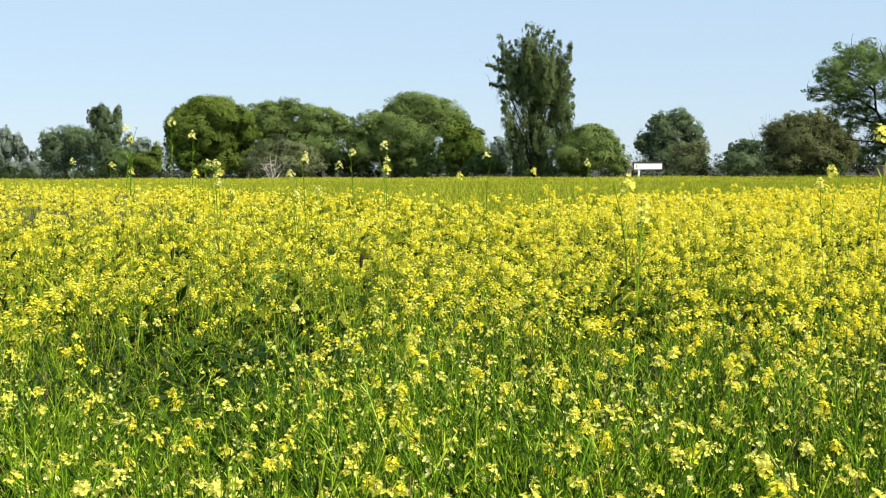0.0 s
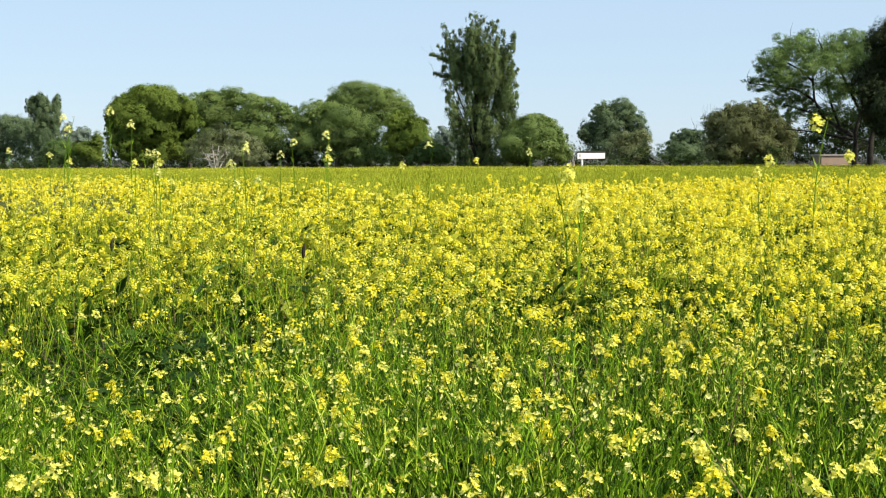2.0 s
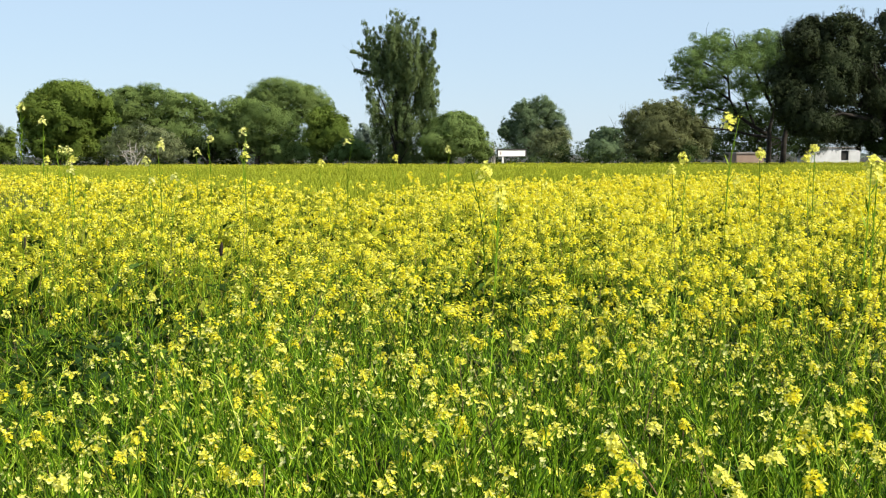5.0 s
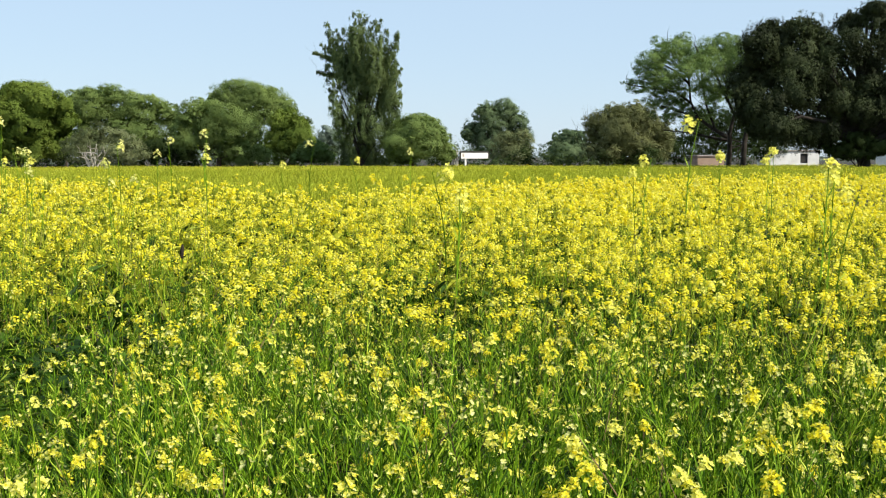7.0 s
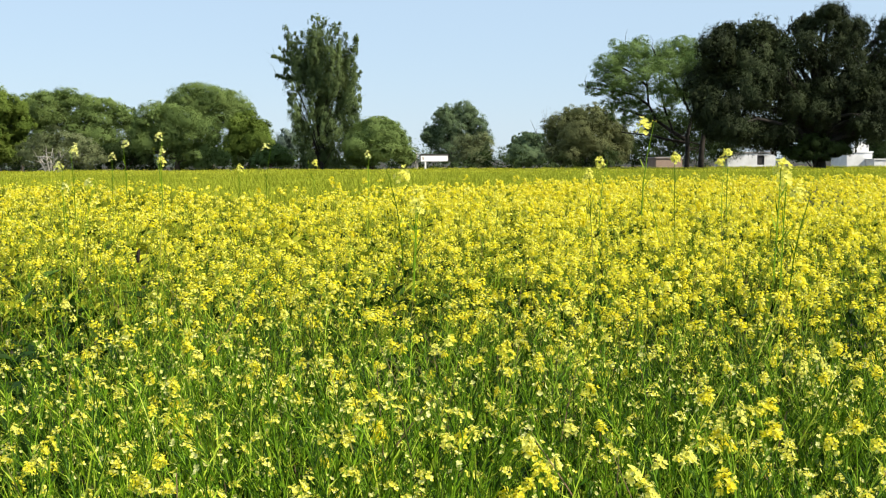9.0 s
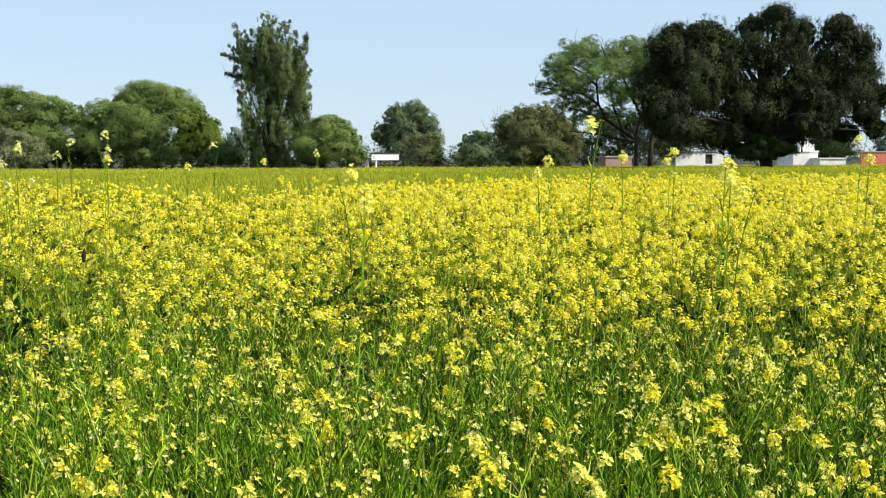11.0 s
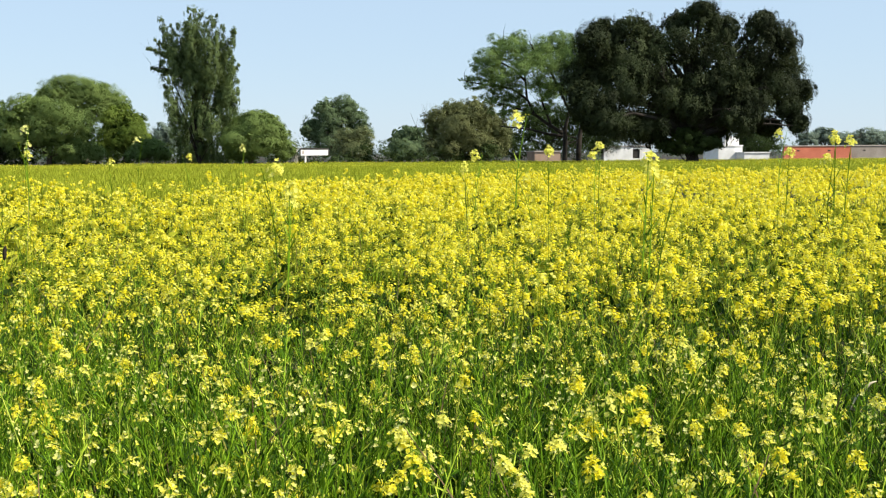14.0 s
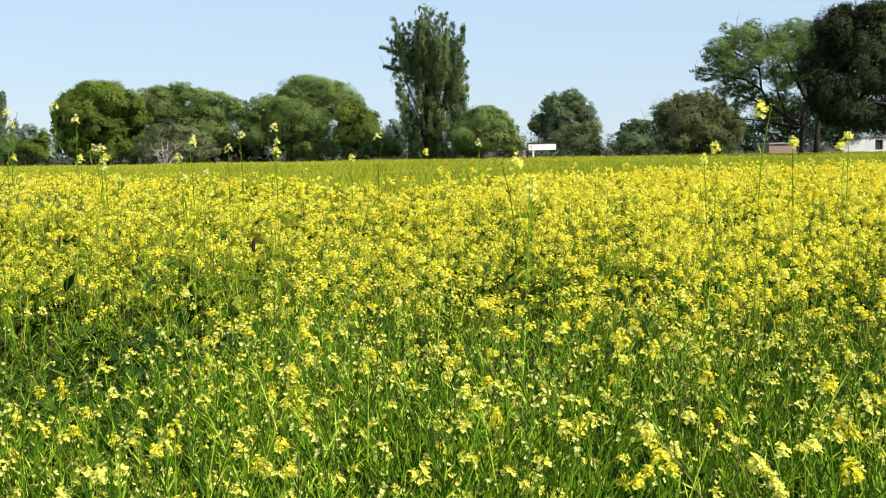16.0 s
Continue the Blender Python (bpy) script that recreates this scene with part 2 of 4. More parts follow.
def leaf_shape(length, width, r):
    """A drooping, wavy-edged lower leaf."""
    u = np.linspace(0, 1, 5)
    w = width / 2 * np.array([0.15, 0.7, 1.0, 0.75, 0.05])
    mid = np.stack([u * length, 0 * u, 0.25 * length * u - 0.55 * length * u**2], -1)
    left, right = mid + np.stack([0 * u, w, 0.15 * w + r.normal(0, 0.006, 5)], -1), mid + np.stack([0 * u, -w, 0.15 * w + r.normal(0, 0.006, 5)], -1)
    v = np.concatenate([mid, left, right])
    t = []
    for k in range(4):
        t += [(k, k + 1, 6 + k), (k, 6 + k, 5 + k), (k, 10 + k, 11 + k), (k, 11 + k, k + 1)]
    return v, np.array(t), np.full(len(t), L_)


sr = np.random.default_rng(11)
RACEMES = [raceme_shape(sr, n, int(sr.integers(9, 15)), 0.24) for n in (28, 22, 15, 10, 7, 4, 0, 0)]
HEADS = (0.03, 0.04, 0.05, 0.08, 0.16, 0.24, 0.20, 0.20)
RICH_HEADS = (0.08, 0.09, 0.10, 0.13, 0.13, 0.13, 0.17, 0.17)
RACEME_MESHES = [mesh_from("raceme", v, t, PALE_MUSTARD if n == 5 else NEAR_MUSTARD if n > 1 else MUSTARD, s) for n, (v, t, s) in enumerate(RACEMES)]
LEAVES = [leaf_shape(sr.uniform(0.08, 0.13), sr.uniform(0.018, 0.032), sr) for _ in range(4)]
LEAF_MESHES = [mesh_from("leaf", v, t, MUSTARD, s) for v, t, s in LEAVES]


def mid_raceme(r, flowers, pods, length=0.24):
    """The same stalk with fewer faces, for the middle of the field."""
    so = Soup()
    so.add((np.array([(0.002, 0, 0), (-0.001, 0.0017, 0), (-0.001, -0.0017, 0), (0, 0, length)]), np.array([(0, 1, 3), (1, 2, 3), (2, 0, 3)]), np.full(3, S_)))
    for k in range(pods):
        a, h, up = k * 2.4, length * (0.1 + 0.75 * k / pods), r.uniform(0.35, 0.75)
        d = np.array([[math.cos(a) * math.sin(up), math.sin(a) * math.sin(up), math.cos(up)]])
        v = np.array([(0.002, 0, 0), (-0.002, 0, 0.008), (0, 0, 0.045)])
        # upper pods coloured bud olive, for ripening and bounced yellow light
        so.add((v, np.array([(0, 1, 2)]), np.array([O_ if k < pods // 2 else B_])), frames_along(d, r.uniform(0, 6, 1)), [(0, 0, h)])
    for k in range(flowers):
        a, u = k * 2.4, math.sqrt((k + 0.5) / flowers)
        d = unit(np.array([math.cos(a) * u, math.sin(a) * u, 0.5]) + r.normal(0, 0.15, 3))
        s = 0.0086
        v = np.array([(s, 0, 0.002), (0, s, 0.001), (-s, 0, 0.002), (0, -s, 0.001)])
        so.add((v, np.array([(0, 1, 2), (0, 2, 3)]), np.array([P_, P_])), frames_along((d + [0, 0, 0.6])[None], r.uniform(0, 6, 1)), [d * r.uniform(0.012, 0.028) + [0, 0, length - 0.03 * u]])
    return so.shape()


def far_raceme(r, flowers, length=0.24, s=0.018, shoots=3):
    so = Soup()
    # stem and most pods coloured bud olive, for ripening and bounced light
    so.add((np.array([(0.0035, 0, 0), (-0.0035, 0, 0), (0, 0, length)]), np.array([(0, 1, 2)]), np.array([B_])), frames_along(np.array([[0, 0, 1.0]]), r.uniform(0, 6, 1)))
    for k in range(shoots):
        v = np.array([(0.004, 0, 0), (-0.004, 0, 0.01), (0, 0, 0.07)])
        d = unit(np.array([[r.normal(), r.normal(), 1.5]]))
        so.add((v, np.array([(0, 1, 2)]), np.array([O_ if k == 0 else B_])), frames_along(d, r.uniform(0, 6, 1)), [(0, 0, length * r.uniform(0.1, 0.6))])
    for k in range(flowers):
        d = unit(r.normal(0, 1, 3) * [1, 1, 0.6] + [0, 0, 0.3])
        v = np.array([(s, 0, 0.003), (-s * 0.5, s * 0.9, 0), (-s * 0.5, -s * 0.9, 0)])
        so.add((v, np.array([(0, 1, 2)]), np.array([P_])), frames_along((d + [0, 0, 0.2])[None], r.uniform(0, 6, 1)), [d * r.uniform(0.015, 0.04) + [0, 0, length - 0.01]])
    return so.shape()


MIDS = [mid_raceme(sr, n, 8) for n in (22, 17, 12, 8, 4, 0, 0, 0)]
FARS = [far_raceme(sr, n) for n in (15, 12, 9, 6, 3, 0, 0, 0)]
FARTHEST = [far_raceme(sr, n, 0.24, 0.032, 1) for n in (7, 6, 5, 4, 2, 1, 0, 0)]


# ---- mustard: where it stands ----
NEAR, MIDDLE = 5.2, 10.5
PATCH = (-1.6, 5.5, 0.75, 1.5)                    # beaten-down patch: centre and half sizes


def in_view(x, y):
    a = np.degrees(np.arctan2(x, y))
    return (a > -29.5) & (a < 32.5)


def beaten(x, y):
    """1 in the middle of the beaten-down patch, 0 outside."""
    q = ((x - PATCH[0]) / PATCH[2]) ** 2 + ((y - PATCH[1]) / PATCH[3]) ** 2
    return np.clip(1.25 - q, 0, 1)


def field_edge(x):
    """Where the flowering crop ends and the path begins."""
    return np.interp(x, [-40, -13, -4.5, -1.7, 1.4, 7.6, 15, 25, 40], [54, 40, 27.5, 23, 29, 36, 38, 38, 39]) + 0.7 * np.sin(x * 0.6)


def canopy(x, y):
    """Height of the flowers over the soil."""
    wave = 0.035 * np.sin(1.3 * x + 0.5 * y) + 0.03 * np.sin(0.9 * y - 0.6 * x + 1.0) + 0.02 * np.sin(3.1 * x + 2.3 * y)
    return 1.0 + wave - 0.22 * beaten(x, y)


def scatter(y0, y1, per_m2, r):
    w = y1 * 0.68
    n = int(per_m2 * 2 * w * (y1 - y0))
    x, y = r.uniform(-w, w, n), r.uniform(y0, y1, n)
    d = np.hypot(x, y)
    keep = in_view(x, y) & (d >= y0) & (d < y1)
    return x[keep], y[keep]


def plant_kind(r, branches, height=1.0, heads=HEADS):
    """One mustard plant with its parts: a stem with side branches, a flowering stalk at each branch's end, lower leaves."""
    tops, so = [], Soup()
    main = np.array([(0, 0, 0), (*r.normal(0, 0.012, 2), 0.3), (*r.normal(0, 0.025, 2), 0.55), (*r.normal(0, 0.035, 2), height - 0.24)])
    so.add(tube(main, [0.0055, 0.0045, 0.0035, 0.0022], 4, S_))
    tops.append((main[3], unit(main[3] - main[2] + [0, 0, 0.2])))
    for k in range(branches - 1):
        a = k * 2.4 + r.normal(0, 0.3)
        z0 = r.uniform(0.32, 0.62)
        base = np.array([np.interp(z0, main[:, 2], main[:, i]) for i in range(3)])
        reach, z1 = r.uniform(0.06, 0.17), height - 0.24 - abs(r.normal(0, 0.10))
        z1 = max(z1, z0 + 0.06)
        out = np.array([math.cos(a), math.sin(a), 0.0])
        tip = base + out * reach + [0, 0, z1 - z0]
        knee = base * 0.5 + tip * 0.5 + out * reach * 0.22
        so.add(tube([base, knee, tip], [0.003, 0.0025, 0.002], 3, S_))
        tops.append((tip, unit((tip - knee) + out * r.normal(0.03, 0.04) + [0, 0, 0.10])))
    ob = new("mustard_plant", so.mesh("mustard_plant", MUSTARD))
    for tip, way in tops:
        m = frames_along(way[None], r.uniform(0, 6, 1))[0]
        size = r.uniform(0.75, 1.2)
        part("raceme", RACEME_MESHES[int(r.choice(8, p=heads))], ob, Matrix.Translation(tip) @ Matrix(m.tolist()).to_4x4() @ Matrix.Scale(size, 4))
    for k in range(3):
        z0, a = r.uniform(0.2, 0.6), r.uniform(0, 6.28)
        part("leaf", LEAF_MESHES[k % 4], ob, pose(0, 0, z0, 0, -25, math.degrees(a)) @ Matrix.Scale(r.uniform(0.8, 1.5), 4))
    return tagged(ob, "flowering mustard plant with yellow flowers and thin green pods", "mustard plant", "mustard plants of the near field")


pr = np.random.default_rng(23)
SPARSE_KINDS = [plant_kind(pr, int(b)) for b in (6, 7, 8, 8, 9)]
KINDS = [plant_kind(pr, int(b), 1.0, RICH_HEADS) for b in (5, 6, 7, 7, 8, 9)]
POOR_KINDS = [plant_kind(pr, b, 0.97, (0.01, 0.02, 0.03, 0.07, 0.12, 0.15, 0.30, 0.30)) for b in (6, 8)]
xs, ys = scatter(1.9, NEAR, 26, pr)
order = np.argsort(np.hypot(xs, ys))[:300]
spare = np.argsort(np.hypot(xs, ys))[300:]
homes = []
for n, i in enumerate(order):
    x, y = xs[i], ys[i]
    b = float(beaten(x, y))
    lean = pr.normal(0, 12 + 22 * b)
    size = canopy(x, y) * pr.uniform(0.86, 1.07)
    homes.append(pose(x, y, 0, lean, pr.normal(0, 12 + 22 * b), pr.uniform(0, 360)) @ Matrix.Scale(size, 4))
used = set()
for n, m in enumerate(homes):
    x, y, z = m.translation
    b = float(beaten(x, y))
    if pr.uniform() < (0.6 if x > 0.3 and y < 3.3 else b):
        kind = POOR_KINDS[n % 2]
    else:
        rich = KINDS if pr.uniform() < (y - 2.9) / 1.7 and b < 0.2 else SPARSE_KINDS
        kind = rich[n % len(rich)]
    if kind.name not in used:
        used.add(kind.name)
        kind.matrix_basis = m
    else:
        copy = copy_thing(kind, Matrix.LocRotScale(m.translation, m.to_euler(), None))
        copy.scale = m.to_scale()


def crop(name, x, y, shapes, per_plant, r, stems, leaves=0, spread=0.075, uneven=0.07, tilt=0.16, mats=MUSTARD):
    """Plants as joined geometry: flowering stalks at canopy height, stems down to the soil, some leaves."""
    so = Soup()
    n = len(x)
    px, py = np.repeat(x, per_plant), np.repeat(y, per_plant)
    k = len(px)
    px, py = px + r.normal(0, spread, k), py + r.normal(0, spread, k)
    own = np.repeat(r.normal(0, uneven, n) * np.clip(14 / np.hypot(x, y), 0.5, 1), per_plant)
    rich = np.repeat(r.uniform(0, 1, n) ** 1.3, per_plant)
    b = beaten(px, py)
    keep = r.uniform(0, 1, k) > 0.8 * b
    px, py, b, own, rich = px[keep], py[keep], b[keep], own[keep], rich[keep]
    k = len(px)
    top = canopy(px, py) * (1 + own + r.normal(0, 0.02, k)) - np.abs(r.normal(0, 0.08, k))
    way = np.stack([r.normal(0, tilt + 0.3 * b, k), r.normal(0, tilt + 0.3 * b, k), np.ones(k)], -1)
    size = r.uniform(0.75, 1.2, k)
    turns = frames_along(way, r.uniform(0, 6.28, k)) * size[:, None, None]
    foot = np.stack([px, py, top], -1) - unit(way) * 0.24 * size[:, None]
    # shapes run from full heads to bare ones; a plant is rich or poor in flowers as a whole
    which = np.clip((rich * 0.75 + r.uniform(-0.2, 0.45, k) - 0.18 * np.tanh((px - 0.3) / 1.5) * np.clip((py - 3) / 2, 0, 1)) * len(shapes), 0, len(shapes) - 1).astype(int)
    for i, shape in enumerate(shapes):
        so.add(shape, turns[which == i], foot[which == i])
    # stems below the stalks
    root = np.stack([np.repeat(x, per_plant)[keep], np.repeat(y, per_plant)[keep], r.uniform(0.25, 0.5, k)], -1)
    sel = r.uniform(0, 1, k) < stems
    a, c = root[sel], foot[sel]
    side = unit(np.cross(c - a, r.normal(0, 1, (len(a), 3)))) * 0.0028
    v = np.stack([a - side, a + side, c + side * 0.7, c - side * 0.7], 1).reshape(-1, 3)
    q = np.arange(len(a))[:, None] * 4
    t = np.concatenate([q + [0, 1, 2], q + [0, 2, 3]])
    so.v.append(v), so.t.append(t + so.n), so.s.append(np.full(len(t), S_))
    so.n += len(v)
    if leaves:
        m = int(n * leaves)
        pick = r.integers(0, n, m)
        lp = np.stack([x[pick], y[pick], r.uniform(0.2, 0.72, m)], -1) + r.normal(0, 0.07, (m, 3)) * [1, 1, 0.3]
        lz = unit(np.stack([r.normal(0, 0.8, m), r.normal(0, 0.8, m), np.ones(m) * 0.7], -1))
        lt = frames_along(lz, r.uniform(0, 6.28, m)) * r.uniform(0.7, 1.5, m)[:, None, None]
        w = r.integers(0, 4, m)
        for i in range(4):
            so.add(LEAVES[i], lt[w == i], lp[w == i])
    return new(name, so.mesh(name, mats))


cr = np.random.default_rng(31)
nx, ny = scatter(1.75, NEAR + 0.1, 9, cr)
fx, fy = np.concatenate([nx, xs[spare]]), np.concatenate([ny, ys[spare]])
tagged(crop("mustard_undergrowth", fx, fy, [RACEMES[i] for i in (3, 4, 5, 5, 6, 5, 4, 7, 5, 6)], 6, cr, 1.0, 8, tilt=0.36, mats=NEAR_MUSTARD), "thin leaning mustard shoots and leaves between the plants", "mustard crop", kind="stuff")
wx, wy = scatter(3.4, 8.0, 40, cr)
pale = cr.uniform(0, 1, len(wx)) < beaten(wx, wy)
tagged(crop("mustard_undergrowth", wx[pale], wy[pale], [RACEMES[i] for i in (4, 5, 5, 6, 7, 5, 6, 7)], 3, cr, 1.0, 5, tilt=0.5, mats=[WHITE_PETAL, BUD, STEM, POD, LEAF]), "beaten-down mustard shoots with small pale flowers", "mustard crop", kind="stuff")
mx_, my_ = scatter(NEAR, MIDDLE, 22, cr)
tagged(crop("mustard_crop", mx_, my_, MIDS, 6, cr, 0.9, 3, 0.075, 0.09, 0.26), "dense yellow mustard crop in full flower", "mustard crop", kind="stuff")
gx, gy = scatter(MIDDLE, 20.0, 14, cr)
hx, hy = scatter(20.0, 64.0, 7, cr)
inside = hy < field_edge(hx) + cr.exponential(2.2, len(hx)) - 1.2
hx, hy = hx[inside], hy[inside]
inside = gy < field_edge(gx)
gx, gy = gx[inside], gy[inside]
tagged(crop("mustard_crop", gx, gy, FARS, 5, cr, 0.7, 0.4, 0.042, 0.12), "dense yellow mustard crop in full flower", "mustard crop", kind="stuff")
tagged(crop("mustard_crop", hx, hy, FARTHEST, 5, cr, 0.2, 0.2, 0.05, 0.16), "dense yellow mustard crop in full flower", "mustard crop", kind="stuff")


sx, sy = cr.uniform(-17, 17, 2000), cr.uniform(1.75, 24, 2000)
bx, by = cr.uniform(-8, 8, 1500), cr.uniform(1.75, 12, 1500)
sx, sy = np.concatenate([sx, bx]), np.concatenate([sy, by])
aside = ~in_view(sx, sy) & (sy < field_edge(sx))
tagged(crop("mustard_crop", sx[aside], sy[aside], FARS, 5, cr, 0.6, 1.5), "mustard crop in flower to either side", "mustard crop", kind="stuff")


def fallen_shoots():
    """Thin bare shoots that lean and lie across one another low in the crop."""
    r = np.random.default_rng(37)
    x, y = scatter(1.75, 7.0, 620, r)
    b = beaten(x, y)
    keep = r.uniform(0, 1, len(x)) < 0.45 + 0.55 * b
    x, y, b = x[keep], y[keep], b[keep]
    n = len(x)
    z = r.uniform(0.30, 0.66, n)
    way = unit(np.stack([r.normal(-0.2, 0.6 + 0.4 * b, n), r.normal(0, 0.55 + 0.4 * b, n), np.ones(n) * 0.8], -1))
    shoot = tube([(0, 0, 0), (0.012, 0, 0.5), (0.0, 0, 1.0)], [0.0036, 0.0031, 0.0013], 3, S_)
    so = Soup()
    long = r.uniform(0.22, 0.42, n) * (1 - 0.35 * b)
    so.add(shoot, frames_along(way, r.uniform(0, 6.28, n)) * long[:, None, None], np.stack([x, y, z], -1))
    return so.mesh("fallen_shoots", MUSTARD)


def ground_cover():
    """Low leaves that hide the soil, darkened for the shade between the stems."""
    r = np.random.default_rng(39)
    x, y = scatter(1.75, 7.0, 480, r)
    fx, fy = scatter(7.0, 22.0, 140, r)
    sx, sy = r.uniform(-10, 10, 10000), r.uniform(1.75, 14, 10000)
    out = ~in_view(sx, sy)
    x, y = np.concatenate([x, fx, sx[out]]), np.concatenate([y, fy, sy[out]])
    n = len(x)
    far = np.hypot(x, y) > 7
    z = np.where(far, r.uniform(0.3, 0.8, n), r.uniform(0.08, 0.58, n))
    way = unit(np.stack([r.normal(0, 0.6, n), r.normal(0, 0.6, n), np.ones(n)], -1))
    so = Soup()
    m = frames_along(way, r.uniform(0, 6.28, n)) * (r.uniform(0.8, 1.5, n) * np.where(far, 1.35, 1.0))[:, None, None]
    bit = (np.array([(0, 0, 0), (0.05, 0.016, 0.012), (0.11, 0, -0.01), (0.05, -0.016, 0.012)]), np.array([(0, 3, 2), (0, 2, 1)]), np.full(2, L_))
    # far leaves take bud olive, imitating the yellow light between stems
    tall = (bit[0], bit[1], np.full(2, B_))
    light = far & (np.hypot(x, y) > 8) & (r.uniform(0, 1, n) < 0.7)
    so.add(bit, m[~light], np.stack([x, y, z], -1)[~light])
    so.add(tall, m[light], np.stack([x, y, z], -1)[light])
    return so.mesh("ground_cover", MUSTARD)


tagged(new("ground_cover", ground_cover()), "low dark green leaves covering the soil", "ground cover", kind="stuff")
tagged(new("fallen_shoots", fallen_shoots()), "thin green shoots leaning across one another", "mustard crop", kind="stuff")


# ---- tall plants that stand over the canopy ----
FLOWERS = [mesh_from("flower", v, t, [m, BUD], 0 * s) for m in (PETAL, CREAM, WHITE_PETAL) for v, t, s in (flower_shape(sr) for _ in range(4))]
BARE_STALKS = [mesh_from("raceme", v, t, MUSTARD, s) for v, t, s in (raceme_shape(sr, 0, n, 0.24) for n in (3, 4, 5))]


def flowering_stalk(plant, end, way, size, flowers, pale, r):
    """A stalk whose open flowers are single pieces."""
    turn = Matrix(frames_along(way[None], r.uniform(0, 6, 1))[0].tolist()).to_4x4()
    stalk = part("raceme", BARE_STALKS[int(r.integers(3))], plant, Matrix.Translation(end) @ turn @ Matrix.Scale(size, 4))
    for k in range(flowers):
        a, u = k * 2.4 + r.normal(0, 0.2), math.sqrt((k + 0.6) / flowers)
        d = unit(np.array([math.cos(a) * u, math.sin(a) * u, 0.55 + 0.5 * (1 - u)]) + r.normal(0, 0.15, 3))
        spot = np.array([0, 0, 0.24 - 0.034 * u * r.uniform(0.4, 1.0)]) + d * r.uniform(0.010, 0.021)
        m = Matrix(frames_along((d + [0, 0, 0.12] + r.normal(0, 0.25, 3))[None], r.uniform(0, 6, 1))[0].tolist()).to_4x4()
        part("flower", FLOWERS[int(r.integers(4)) + 4 * pale], stalk, Matrix.Translation(spot) @ m @ Matrix.Scale(r.uniform(0.9, 1.25), 4))


def tall_plant(x, y, top, heads, r, lean=0.0, size=1.0, pale=True, spread=1.0, label="", group=""):
    so, stalks = Soup(), []
    way = unit(np.array([lean * 0.35, 0.0, 1.0]))
    tip = np.array([lean, 0.0, top]) - way * 0.235 * size
    bow = tip * 0.5 + np.array([-lean * 0.12, 0.01, 0.02])
    so.add(tube([(0, 0, 0), bow, tip], [0.0019, 0.0012, 0.0009], 4, S_))
    stalks.append((tip, way))
    for k in range(heads - 1):
        z0 = top * r.uniform(0.62, 0.75)
        base = np.array([np.interp(z0, [0, bow[2], tip[2]], [0, bow[i], tip[i]]) for i in range(3)])
        a = r.uniform(0, 6.28)
        out = np.array([math.cos(a), math.sin(a), 0]) * r.uniform(0.03, 0.08) * max(spread, 0.8)
        end = np.array([*(tip[:2] + out[:2]), max(top - 0.24 * size - r.uniform(0.0, 0.10) * spread, z0 + 0.02)])
        so.add(tube([base, (base + end) / 2 + out * 0.3, end], [0.0018, 0.0015, 0.0013], 3, S_))
        stalks.append((end, unit(out * 0.3 + [0, 0, 0.2])))
    ob = new("mustard_plant", so.mesh("tall_mustard_plant", MUSTARD))
    ob.location = (x, y, 0)
    for n, (end, way) in enumerate(stalks):
        flowering_stalk(ob, end, way, size * (r.uniform(0.8, 1.0) if n else 1.0), int(r.integers(11, 17) if pale == 2 else r.integers(16, 27)), pale, r)
    for k in range(3):
        part("leaf", LEAF_MESHES[k], ob, pose(0, 0, r.uniform(0.3, 0.7), 0, -30, r.uniform(0, 360)))
    return tagged(ob, label, "mustard plant", group)


tr = np.random.default_rng(41)
TALL_LEFT = [  # tall ones over the crop: x, y, height, flower heads, lean, size
    (-2.27, 6.50, 1.91, 1, 0.02, 1.1),
    (-1.975, 6.00, 1.82, 1, 0.00, 1.0),
    (-1.85, 6.00, 1.68, 2, 0.00, 1.0),
    (-1.30, 5.50, 1.70, 4, 0.02, 1.1),
    (-1.32, 6.50, 1.67, 1, 0.00, 1.0),
    (-1.16, 6.00, 1.73, 1, 0.01, 1.0),
    (-1.02, 6.00, 1.77, 2, 0.03, 1.0),
    (-0.52, 6.50, 1.72, 1, 0.00, 1.0),
    (-0.98, 6.00, 1.65, 1, 0.00, 1.0),
    (0.02, 7.00, 1.68, 1, 0.00, 1.0),
    (-1.98, 6.50, 1.63, 2, 0.00, 1.0),
    (-2.28, 7.00, 1.63, 1, 0.00, 1.0),
    (-0.81, 8.00, 1.60, 1, 0.00, 1.0),
    (-0.32, 8.00, 1.63, 1, 0.00, 1.0),
]
TALL_RIGHT = [
    (0.12, 4.30, 1.59, 3, 0.02, 1.3),
    (1.07, 4.80, 1.78, 1, 0.04, 1.35),
    (1.07, 5.50, 1.63, 2, 0.00, 1.1),
    (1.42, 5.50, 1.65, 2, 0.00, 1.1),
    (1.66, 5.50, 1.67, 2, 0.00, 1.1),
    (1.06, 3.60, 1.62, 3, 0.20, 1.3),
    (2.58, 5.00, 1.70, 3, 0.00, 1.2),
    (2.32, 5.00, 1.72, 2, 0.00, 1.0),
    (-3.46, 8.00, 1.71, 1, 0.00, 1.0),
    (-3.18, 8.00, 1.68, 1, 0.00, 1.0),
    (-2.53, 6.50, 1.87, 2, 0.02, 1.2),
    (-3.05, 8.00, 1.64, 2, 0.00, 1.0),
    (-2.20, 7.00, 1.69, 2, 0.00, 1.0),
]
